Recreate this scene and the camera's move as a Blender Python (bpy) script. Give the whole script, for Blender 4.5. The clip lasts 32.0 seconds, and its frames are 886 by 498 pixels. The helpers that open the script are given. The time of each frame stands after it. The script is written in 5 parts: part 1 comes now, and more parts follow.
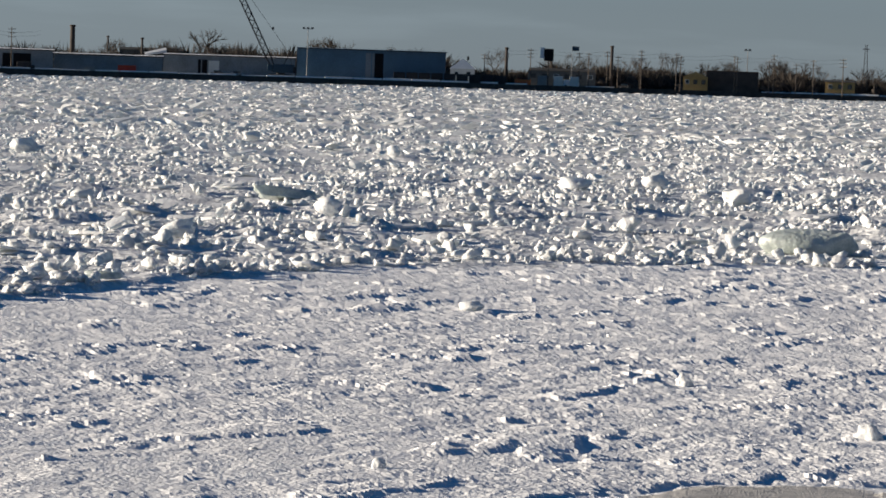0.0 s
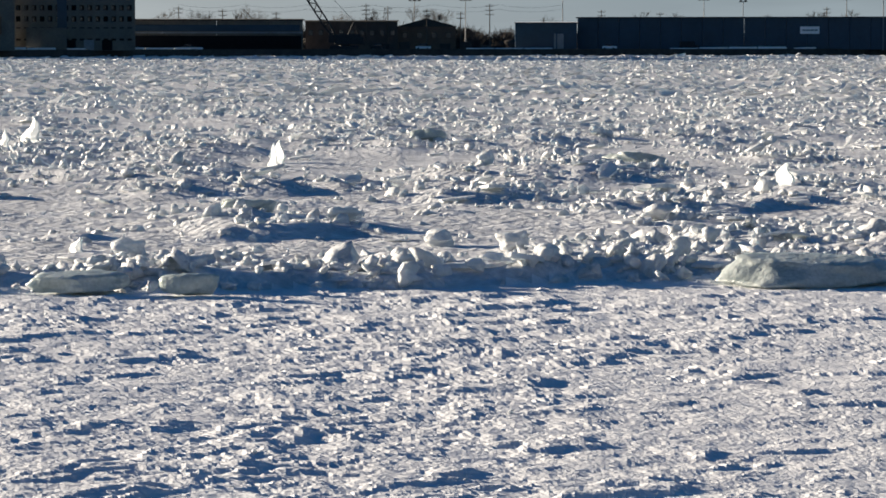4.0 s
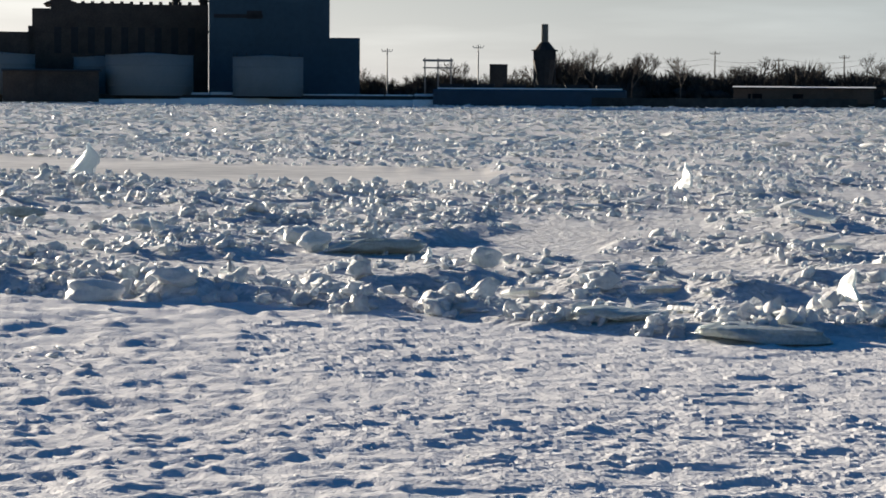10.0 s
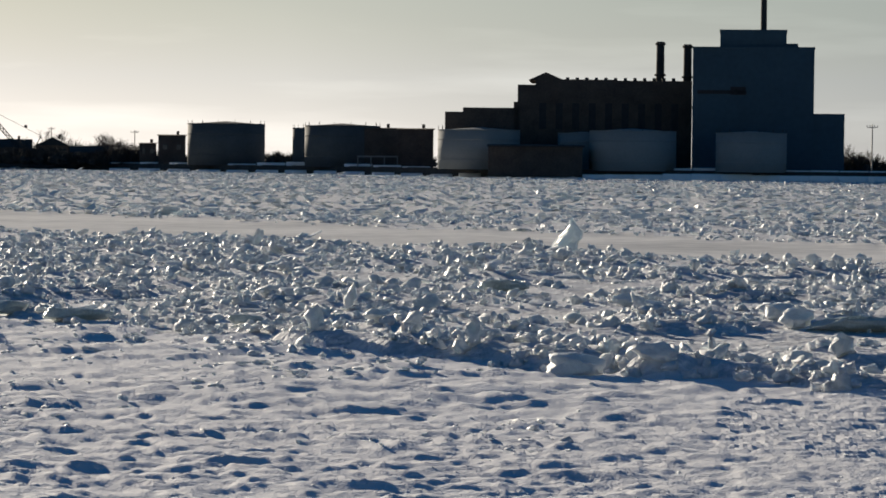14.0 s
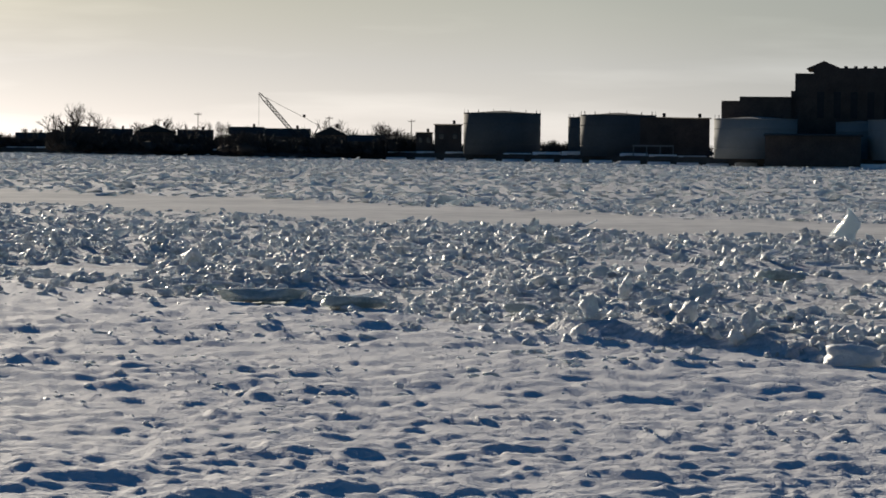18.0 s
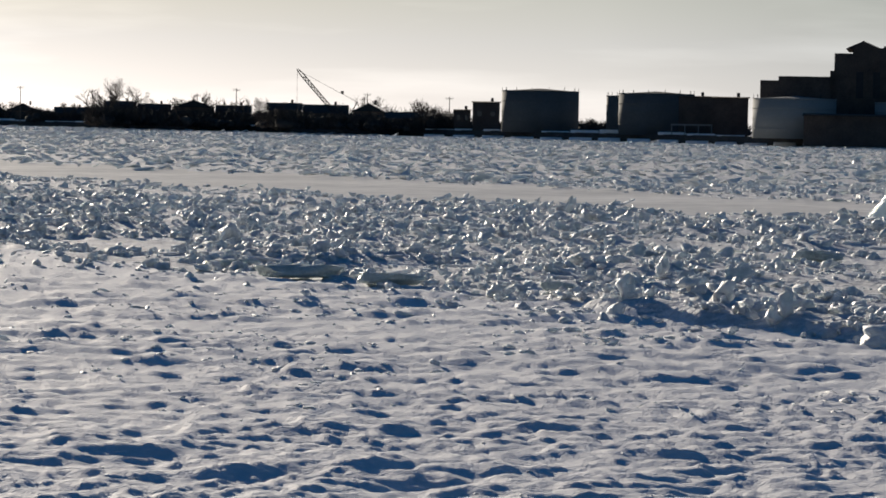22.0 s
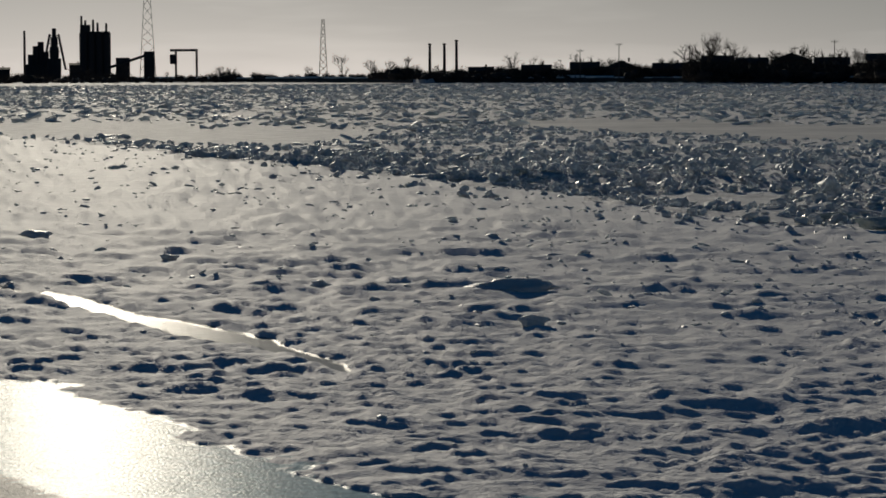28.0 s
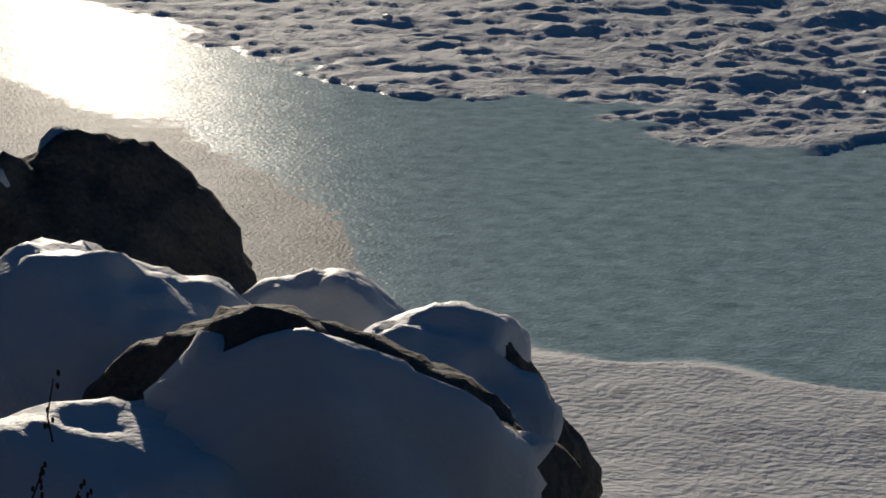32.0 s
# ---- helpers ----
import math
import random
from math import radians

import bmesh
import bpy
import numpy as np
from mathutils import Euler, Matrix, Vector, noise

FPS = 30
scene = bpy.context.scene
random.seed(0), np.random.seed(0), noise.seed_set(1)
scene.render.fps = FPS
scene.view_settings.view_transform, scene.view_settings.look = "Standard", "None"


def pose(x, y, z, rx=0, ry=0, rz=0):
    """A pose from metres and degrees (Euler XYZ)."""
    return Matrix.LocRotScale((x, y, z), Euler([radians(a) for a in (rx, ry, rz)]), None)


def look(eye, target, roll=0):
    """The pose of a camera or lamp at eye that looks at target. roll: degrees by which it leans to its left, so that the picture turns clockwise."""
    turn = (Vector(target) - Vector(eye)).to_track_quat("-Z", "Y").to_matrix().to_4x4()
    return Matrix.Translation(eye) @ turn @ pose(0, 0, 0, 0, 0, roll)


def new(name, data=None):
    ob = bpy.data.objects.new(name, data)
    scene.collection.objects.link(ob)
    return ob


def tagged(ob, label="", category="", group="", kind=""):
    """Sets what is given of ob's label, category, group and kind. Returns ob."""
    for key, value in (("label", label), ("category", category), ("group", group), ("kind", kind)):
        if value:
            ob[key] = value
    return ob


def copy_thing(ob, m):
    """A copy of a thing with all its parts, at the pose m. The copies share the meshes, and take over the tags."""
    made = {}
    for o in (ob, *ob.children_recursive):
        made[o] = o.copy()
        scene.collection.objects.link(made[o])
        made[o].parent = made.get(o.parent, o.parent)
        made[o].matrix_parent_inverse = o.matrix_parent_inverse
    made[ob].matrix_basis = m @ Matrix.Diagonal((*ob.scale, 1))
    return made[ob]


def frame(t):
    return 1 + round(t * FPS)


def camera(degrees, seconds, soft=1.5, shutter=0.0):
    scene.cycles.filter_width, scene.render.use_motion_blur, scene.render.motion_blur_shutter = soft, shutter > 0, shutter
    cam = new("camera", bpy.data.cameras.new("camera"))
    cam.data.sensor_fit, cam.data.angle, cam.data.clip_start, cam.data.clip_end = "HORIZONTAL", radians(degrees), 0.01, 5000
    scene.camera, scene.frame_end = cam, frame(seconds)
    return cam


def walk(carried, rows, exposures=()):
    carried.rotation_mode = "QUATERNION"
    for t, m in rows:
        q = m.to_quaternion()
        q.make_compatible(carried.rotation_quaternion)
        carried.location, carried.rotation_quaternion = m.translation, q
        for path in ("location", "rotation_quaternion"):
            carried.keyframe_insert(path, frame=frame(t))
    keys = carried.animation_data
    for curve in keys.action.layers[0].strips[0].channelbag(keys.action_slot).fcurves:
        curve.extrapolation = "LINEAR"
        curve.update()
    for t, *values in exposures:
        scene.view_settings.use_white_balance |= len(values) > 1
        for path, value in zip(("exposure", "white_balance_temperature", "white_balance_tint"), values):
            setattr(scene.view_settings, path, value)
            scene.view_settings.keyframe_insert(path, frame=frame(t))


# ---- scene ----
# The camera stands on the bank and turns from the upstream quay to the rocks at its feet.
EYE = 3.6
cam = camera(18.18, 32.0, soft=1.7)
TURN = [
    (0.0, -51.37, -3.53, 1.90), (0.5, -50.23, -3.46, 1.82), (1.0, -47.72, -3.69, 1.51), (1.5, -44.89, -3.78, 1.15),
    (2.0, -42.22, -3.81, 0.81), (2.5, -38.90, -4.00, 0.38), (3.0, -35.31, -4.15, 0.12), (3.5, -31.55, -4.26, 0.00),
    (5.5, -20.33, -3.74, -0.07), (6.0, -16.71, -3.61, -0.19), (6.5, -14.98, -3.46, -0.09), (7.0, -14.04, -3.38, -0.01),
    (7.5, -12.45, -3.40, 0.58), (8.0, -11.37, -3.48, 0.86), (8.5, -8.71, -3.65, 0.52), (9.0, -6.43, -3.66, 0.21),
    (9.5, -4.80, -3.41, 0.24), (10.0, -3.23, -3.29, 0.41), (10.5, -1.06, -3.17, 0.33), (11.0, 0.42, -3.00, 0.32),
    (11.5, 1.47, -2.86, 0.40), (12.0, 2.71, -2.67, 0.43), (12.5, 3.14, -2.32, 0.62), (13.0, 3.47, -2.13, 0.81),
    (13.5, 4.84, -1.93, 0.69), (14.0, 6.73, -1.81, 0.59), (14.5, 8.39, -1.84, 0.49), (15.0, 9.42, -1.94, 0.37),
    (15.5, 10.11, -2.12, 0.56), (17.5, 12.11, -2.58, 0.64), (18.0, 12.42, -2.09, 0.62), (18.5, 13.61, -1.22, 0.71),
    (19.0, 13.61, -1.23, 0.65), (19.5, 13.98, -0.75, 0.41), (20.0, 13.95, -0.98, 0.29), (20.5, 13.24, -2.36, 0.40),
    (21.0, 13.20, -2.73, 0.80), (21.5, 12.95, -2.45, 1.00), (22.0, 13.18, -2.57, 1.05), (22.5, 13.16, -2.73, 1.12),
    (23.0, 13.31, -2.96, 0.92), (23.5, 14.16, -3.26, 0.81), (24.0, 15.70, -3.64, 0.59), (24.5, 17.25, -3.86, 0.47),
    (25.0, 18.74, -4.02, 0.24), (25.5, 19.80, -4.17, 0.10), (26.0, 20.96, -3.99, -0.01), (26.5, 22.30, -3.73, -0.09),
    (28.5, 26.24, -3.87, -0.43), (29.0, 26.69, -6.32, -0.98), (29.5, 26.73, -7.96, -0.82), (30.0, 26.78, -8.64, -0.87),
    (30.5, 26.81, -9.35, -0.83), (31.0, 26.45, -10.65, -0.78), (31.5, 26.05, -11.26, -0.89), (32.0, 25.78, -11.89, -1.10)]
walk(cam, [(t, pose(0, 0, EYE, 90 + pitch, 0, yaw) @ pose(0, 0, 0, 0, 0, roll)) for t, yaw, pitch, roll in TURN],
     exposures=[(0, 0.82, 7050, 10), (3, 0.95, 7100, 10), (6, 1.12, 7150, 10), (9, 1.08, 7100, 10), (13, 0.74, 7100, 9), (15, 0.5, 7050, 9), (18, 0.32, 7000, 9), (19, 0.22, 6900, 14), (20.5, 0.25, 6800, 13), (21, 0.45, 6700, 10), (22, 0.5, 6900, 10), (23, 0.42, 6900, 9), (24, 0.14, 6900, 8),
                (26, -0.52, 6850, 6), (28.5, -0.95, 6800, 6), (29.5, -0.7, 6750, 8), (32, -0.5, 6900, 9)])

# ---- light: a low winter sun, left of the far end of the pan, and a clear sky ----
SUN_AZ, SUN_EL = 33.0, 10.5
world = bpy.data.worlds.new("winter_sky")
scene.world = world
world.use_nodes = True
wn = world.node_tree.nodes
sky = wn.new("ShaderNodeTexSky")
sky.sky_type, sky.sun_disc = "NISHITA", False
sky.sun_elevation, sky.sun_rotation = radians(SUN_EL), radians(-SUN_AZ)
sky.altitude, sky.air_density, sky.dust_density, sky.ozone_density = 180, 1.0, 0.3, 2.0
wl = world.node_tree.links
way, split, haze = wn.new("ShaderNodeTexCoord"), wn.new("ShaderNodeSeparateXYZ"), wn.new("ShaderNodeMapRange")
wl.new(way.outputs["Generated"], split.inputs[0])
haze.inputs["From Min"].default_value, haze.inputs["From Max"].default_value = 0.03, 0.20
wl.new(split.outputs["Z"], haze.inputs["Value"])
pale = wn.new("ShaderNodeHueSaturation")
pale.inputs["Saturation"].default_value = 0.25
wl.new(sky.outputs[0], pale.inputs["Color"])
cool = wn.new("ShaderNodeMix")
cool.data_type, cool.blend_type = "RGBA", "MULTIPLY"
cool.inputs[0].default_value = 1.0
lean, warm, tint = wn.new("ShaderNodeVectorMath"), wn.new("ShaderNodeMapRange"), wn.new("ShaderNodeMix")
lean.operation, lean.inputs[1].default_value = "DOT_PRODUCT", (-math.sin(radians(SUN_AZ)), math.cos(radians(SUN_AZ)), 0)
wl.new(way.outputs["Generated"], lean.inputs[0])
warm.inputs["From Min"].default_value, warm.inputs["From Max"].default_value = 0.4, 1.0
wl.new(lean.outputs["Value"], warm.inputs["Value"])
tint.data_type = "RGBA"
tint.inputs[6].default_value, tint.inputs[7].default_value = (0.53, 0.70, 0.93, 1), (0.78, 0.80, 0.87, 1)
wl.new(warm.outputs[0], tint.inputs[0])
dim, spread = wn.new("ShaderNodeMapRange"), wn.new("ShaderNodeVectorMath")
dim.inputs["From Min"].default_value, dim.inputs["From Max"].default_value = 0.92, 1.0
dim.inputs["To Min"].default_value, dim.inputs["To Max"].default_value = 1.0, 0.66
wl.new(lean.outputs["Value"], dim.inputs["Value"])
spread.operation = "SCALE"
wl.new(tint.outputs[2], spread.inputs[0])
wl.new(dim.outputs[0], spread.inputs["Scale"])
wl.new(spread.outputs[0], cool.inputs[7])
rich = wn.new("ShaderNodeHueSaturation")
rich.inputs["Saturation"].default_value, rich.inputs["Hue"].default_value, rich.inputs["Value"].default_value = 1.5, 0.514, 0.86
wl.new(sky.outputs[0], rich.inputs["Color"])
wl.new(pale.outputs[0], cool.inputs[6])
deep = wn.new("ShaderNodeMix")
deep.data_type = "RGBA"
wl.new(haze.outputs[0], deep.inputs[0])
wl.new(cool.outputs[2], deep.inputs[6])
wl.new(rich.outputs[0], deep.inputs[7])
# thin streaks of cloud
flatten, streak, thin = wn.new("ShaderNodeMapping"), wn.new("ShaderNodeTexNoise"), wn.new("ShaderNodeMapRange")
flatten.inputs["Scale"].default_value = (1.0, 1.0, 9.0)
wl.new(way.outputs["Generated"], flatten.inputs[0])
wl.new(flatten.outputs[0], streak.inputs["Vector"])
streak.inputs["Scale"].default_value, streak.inputs["Detail"].default_value = 7.0, 6
thin.inputs["From Min"].default_value, thin.inputs["From Max"].default_value = 0.48, 0.75
thin.inputs["To Min"].default_value, thin.inputs["To Max"].default_value = 1.0, 1.24
wl.new(streak.outputs["Fac"], thin.inputs["Value"])
veil = wn.new("ShaderNodeMix")
veil.data_type, veil.blend_type = "RGBA", "MULTIPLY"
veil.inputs[0].default_value = 1.0
wl.new(deep.outputs[2], veil.inputs[6])
wl.new(thin.outputs[0], veil.inputs[7])
wl.new(veil.outputs[2], wn["Background"].inputs[0])
wn["Background"].inputs["Strength"].default_value = 0.05
sun = new("sun", bpy.data.lights.new("sun", "SUN"))
sun.data.energy, sun.data.angle, sun.data.color = 5.0, radians(0.55), (1.0, 0.91, 0.79)
az, el = radians(SUN_AZ), radians(SUN_EL)
sun.matrix_world = look((-math.sin(az) * math.cos(el) * 50, math.cos(az) * math.cos(el) * 50, math.sin(el) * 50), (0, 0, 0))


# ---- materials ----
def surface(m, b, colour, rough=0.8, metal=0.0, spec=0.5, vary=0.15, scale=3.0, bump=0.0, bump_scale=20.0, tint=None, per_object=0.0, glaze=0.0, glaze_rough=0.3):
    """Drives one shader of a material: two scales of colour variation and a fine relief, all at real-world size."""
    n, l = m.node_tree.nodes, m.node_tree.links
    b.inputs["Roughness"].default_value, b.inputs["Metallic"].default_value = rough, metal
    b.inputs["Specular IOR Level"].default_value = spec
    b.inputs["Coat Weight"].default_value, b.inputs["Coat Roughness"].default_value = glaze, glaze_rough
    geo = n.new("ShaderNodeNewGeometry")
    big, small = n.new("ShaderNodeTexNoise"), n.new("ShaderNodeTexNoise")
    for tex, s, d in ((big, scale, 4), (small, scale * 9, 3)):
        tex.inputs["Scale"].default_value, tex.inputs["Detail"].default_value = s, d
        l.new(geo.outputs["Position"], tex.inputs["Vector"])
    mix = n.new("ShaderNodeMath")
    mix.operation, mix.inputs[1].default_value, mix.use_clamp = "MULTIPLY_ADD", 0.55, True
    l.new(big.outputs["Fac"], mix.inputs[0])
    half = n.new("ShaderNodeMath")
    half.operation, half.inputs[1].default_value = "MULTIPLY", 0.45
    l.new(small.outputs["Fac"], half.inputs[0])
    l.new(half.outputs[0], mix.inputs[2])
    ramp = n.new("ShaderNodeValToRGB")
    ramp.color_ramp.elements[0].position, ramp.color_ramp.elements[1].position = 0.3, 0.7
    low = tint if tint else tuple(c * (1 - 2 * vary) for c in colour)
    ramp.color_ramp.elements[0].color = (*low, 1)
    ramp.color_ramp.elements[1].color = (*[min(1, c * (1 + vary)) for c in colour], 1)
    l.new(mix.outputs[0], ramp.inputs[0])
    out = ramp.outputs[0]
    if per_object:
        info, hsv, rng = n.new("ShaderNodeObjectInfo"), n.new("ShaderNodeHueSaturation"), n.new("ShaderNodeMapRange")
        rng.inputs["To Min"].default_value, rng.inputs["To Max"].default_value = 1 - per_object, 1 + per_object
        l.new(info.outputs["Random"], rng.inputs["Value"])
        l.new(rng.outputs[0], hsv.inputs["Value"])
        l.new(out, hsv.inputs["Color"])
        out = hsv.outputs[0]
    l.new(out, b.inputs["Base Color"])
    if bump:
        tex, bm_ = n.new("ShaderNodeTexNoise"), n.new("ShaderNodeBump")
        tex.inputs["Scale"].default_value, tex.inputs["Detail"].default_value = bump_scale, 5
        bm_.inputs["Strength"].default_value, bm_.inputs["Distance"].default_value = bump, 0.6 / bump_scale
        l.new(geo.outputs["Position"], tex.inputs["Vector"])
        l.new(tex.outputs["Fac"], bm_.inputs["Height"])
        l.new(bm_.outputs[0], b.inputs["Normal"])
        l.new(bm_.outputs[0], b.inputs["Coat Normal"])


def material(name, *args, **more):
    m = bpy.data.materials.new(name)
    m.use_nodes = True
    surface(m, m.node_tree.nodes["Principled BSDF"], *args, **more)
    return m


def layered(name, base, covers):
    """One surface over another, where a share stored with the ground says so; the rims are broken up by noise."""
    m = bpy.data.materials.new(name)
    m.use_nodes = True
    n, l = m.node_tree.nodes, m.node_tree.links
    b = n["Principled BSDF"]
    surface(m, b, *base)
    out = b.outputs[0]
    for share, args, ragged, size in covers:
        top = n.new("ShaderNodeBsdfPrincipled")
        surface(m, top, *args)
        att, geo, tex = n.new("ShaderNodeAttribute"), n.new("ShaderNodeNewGeometry"), n.new("ShaderNodeTexNoise")
        att.attribute_name = share
        tex.inputs["Scale"].default_value, tex.inputs["Detail"].default_value = size, 5
        l.new(geo.outputs["Position"], tex.inputs["Vector"])
        add, cut, mx = n.new("ShaderNodeMath"), n.new("ShaderNodeMapRange"), n.new("ShaderNodeMixShader")
        add.operation, add.inputs[1].default_value = "MULTIPLY_ADD", ragged
        l.new(tex.outputs["Fac"], add.inputs[0])
        l.new(att.outputs["Fac"], add.inputs[2])
        cut.inputs["From Min"].default_value, cut.inputs["From Max"].default_value = 0.42 + ragged / 2, 0.58 + ragged / 2
        l.new(add.outputs[0], cut.inputs["Value"])
        l.new(cut.outputs[0], mx.inputs[0])
        l.new(out, mx.inputs[1])
        l.new(top.outputs[0], mx.inputs[2])
        out = mx.outputs[0]
    l.new(out, n["Material Output"].inputs["Surface"])
    return m


def icy(name, colour, rough, through_it, tint, scale=2.0, bump=0.3, bump_scale=14.0, glow=0.5, glaze=0.0):
    """Snow-dusted ice that lets some of the low sun through."""
    m = material(name, colour, rough, 0.0, 0.25, 0.08, scale, bump, bump_scale, tint, 0.0, glaze, 0.4)
    n, l = m.node_tree.nodes, m.node_tree.links
    b, out = n["Principled BSDF"], n["Material Output"]
    tr, mx = n.new("ShaderNodeBsdfTranslucent"), n.new("ShaderNodeMixShader")
    tr.inputs["Color"].default_value = (0.75, 0.87, 0.9, 1)
    mx.inputs[0].default_value = through_it
    l.new(b.outputs[0], mx.inputs[1])
    l.new(tr.outputs[0], mx.inputs[2])
    l.new(mx.outputs[0], out.inputs["Surface"])
    b.inputs["Subsurface Weight"].default_value, b.inputs["Subsurface Scale"].default_value = glow, 0.22
    b.inputs["Subsurface Radius"].default_value = (0.85, 0.95, 1.0)
    return m


SNOW_SKIN = ((0.86, 0.86, 0.86), 0.8, 0, 0.02, 0.04, 0.8, 0.65, 20.0, (0.70, 0.71, 0.73), 0, 0.03, 0.5)
SHORE_SKIN = ((0.50, 0.68, 0.72), 0.5, 0, 0.0, 0.3, 6.0, 0.35, 30.0, (0.24, 0.37, 0.41), 0, 0.045, 0.26)
FROST_SKIN = ((0.56, 0.54, 0.51), 0.7, 0, 0.0, 0.12, 2.0, 1.0, 40.0, (0.26, 0.26, 0.26), 0, 0.07, 0.4)
WET_SKIN = ((0.42, 0.44, 0.45), 0.5, 0, 0.0, 0.08, 0.8, 0.3, 30.0, (0.30, 0.33, 0.34), 0, 0.05, 0.3)
SNOW = layered("crusted_snow_over_ice", SNOW_SKIN, (("bare_ice", SHORE_SKIN, 0.5, 3.0), ("frosted", FROST_SKIN, 0.8, 5.0), ("refrozen", WET_SKIN, 0.6, 2.5)))
RUBBLE_SNOW = material("snow_between_rubble", (0.84, 0.85, 0.86), 0.8, 0, 0.03, 0.05, 0.7, 1.0, 4.0, (0.40, 0.41, 0.43))
# Warm bright base colour also stands for sun glare on the ice.
SMOOTH_ICE = material("wind_swept_ice_painted_glare", (0.86, 0.83, 0.78), 0.5, 0, 0.0, 0.10, 0.07, 0.2, 40.0, (0.48, 0.47, 0.45), 0, 0.45, 0.45)
LAND = material("trodden_snow_and_gravel", (0.74, 0.74, 0.75), 0.8, 0, 0.05, 0.1, 0.06, 0.2, 3.0, (0.34, 0.33, 0.32))
CHUNK = icy("broken_snow_ice", (0.80, 0.805, 0.81), 0.7, 0.13, (0.62, 0.64, 0.66), 3.0, 0.8, 16.0, 0.2, 0.2)
CLEAR = icy("clear_ice", (0.80, 0.82, 0.82), 0.3, 0.35, (0.74, 0.79, 0.81), 2.0, 0.4, 10.0, 0.3)
SLAB = icy("grey_green_slab_ice", (0.64, 0.68, 0.66), 0.35, 0.12, (0.30, 0.35, 0.33), 2.0, 0.5, 7.0, 0.25, 0.2)
ROCK = material("dark_lichened_rock", (0.11, 0.10, 0.09), 0.85, 0, 0.3, 0.3, 4.0, 1.0, 22.0, (0.045, 0.042, 0.038))
DRIFT = material("soft_snow_cap", (0.80, 0.80, 0.81), 0.6, 0, 0.1, 0.03, 3.0, 0.35, 45.0, (0.74, 0.75, 0.77))
QUAY = material("tarred_quay_timber", (0.05, 0.046, 0.042), 0.8, 0, 0.3, 0.3, 0.5, 0.4, 4.0)
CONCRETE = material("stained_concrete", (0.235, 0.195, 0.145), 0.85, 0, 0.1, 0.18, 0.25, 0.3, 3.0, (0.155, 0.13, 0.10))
# Darker concrete copy; shade of the recessed faces is put into its colour.
CONCRETE_SHADED = material("shaded_grey_concrete", (0.155, 0.145, 0.125), 0.85, 0, 0.1, 0.15, 0.25, 0.3, 3.0, (0.10, 0.095, 0.085))
BLUE_CLAD = material("blue_ribbed_cladding", (0.075, 0.15, 0.215), 0.45, 0, 0.4, 0.12, 0.15)
NAVY_CLAD = material("navy_steel_cladding", (0.010, 0.045, 0.078), 0.5, 0, 0.4, 0.15, 0.1)
TEAL_CLAD = material("teal_blue_boiler_house_cladding", (0.035, 0.075, 0.105), 0.6, 0, 0.2, 0.12, 0.1)
GREY_CLAD = material("grey_corrugated_steel", (0.20, 0.23, 0.25), 0.5, 0, 0.4, 0.15, 0.2, 0, 20, (0.13, 0.14, 0.15))
PALE_CLAD = material("cream_painted_steel", (0.62, 0.62, 0.58), 0.5, 0, 0.4, 0.08, 0.3)
DARK_BRICK = material("very_dark_brick", (0.075, 0.058, 0.05), 0.85, 0, 0.3, 0.25, 0.3, 0.4, 6.0)
BROWN_BRICK = material("brown_brick", (0.14, 0.09, 0.065), 0.85, 0, 0.3, 0.2, 0.4, 0.4, 6.0)
# White paint darkened in its base colour for the tanks' shaded sides.
WHITE_SHADED = material("white_paint_darkened_as_shade", (0.22, 0.23, 0.23), 0.8, 0, 0.05, 0.08, 0.2, 0, 20, (0.20, 0.21, 0.21))
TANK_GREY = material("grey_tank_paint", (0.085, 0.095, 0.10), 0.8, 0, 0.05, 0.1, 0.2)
# Near-black colour painted as the shade inside openings; also a billboard panel.
VOID = material("opening_shade_and_panel_black", (0.012, 0.012, 0.014), 0.9, 0, 0.1, 0.2, 1.0)
GLASS_DARK = material("dusty_window_glass", (0.02, 0.03, 0.04), 0.15, 0, 0.5, 0.2, 1.0)
STEEL = material("dark_painted_steel", (0.034, 0.034, 0.037), 0.7, 0.0, 0.2, 0.2, 1.0)
POLE_WOOD = material("weathered_pole_timber", (0.10, 0.08, 0.065), 0.85, 0, 0.2, 0.2, 1.0)
GALV = material("galvanised_pole_steel", (0.20, 0.205, 0.21), 0.5, 0.2, 0.3, 0.1, 1.0)
RED = material("red_container_paint", (0.55, 0.045, 0.02), 0.5, 0, 0.4, 0.12, 0.5)
ORANGE = material("orange_paint", (0.60, 0.13, 0.03), 0.5, 0, 0.4, 0.12, 0.5)
YELLOW = material("yellow_paint", (0.42, 0.26, 0.09), 0.5, 0, 0.4, 0.15, 0.5)
BUFF = material("buff_painted_block", (0.45, 0.34, 0.16), 0.7, 0, 0.3, 0.12, 0.5)
ROOF_SNOW = material("snow_on_roof", (0.80, 0.81, 0.82), 0.7, 0, 0.2, 0.04, 0.3)
ROOF_TAR = material("tarred_roof", (0.05, 0.048, 0.046), 0.85, 0, 0.2, 0.2, 0.4)
BARK = material("winter_bark", (0.085, 0.068, 0.055), 0.9, 0, 0.2, 0.2, 2.0, 0, 20, None, 0.25)
TWIG = material("bare_twigs", (0.105, 0.085, 0.070), 0.9, 0, 0.2, 0.2, 1.0, 0, 20, None, 0.3)
WOODS = material("bare_woodland", (0.065, 0.056, 0.050), 0.95, 0, 0.1, 0.3, 0.5)
WEED = material("dry_weed_stalk", (0.10, 0.07, 0.04), 0.9, 0, 0.2, 0.2, 20.0)
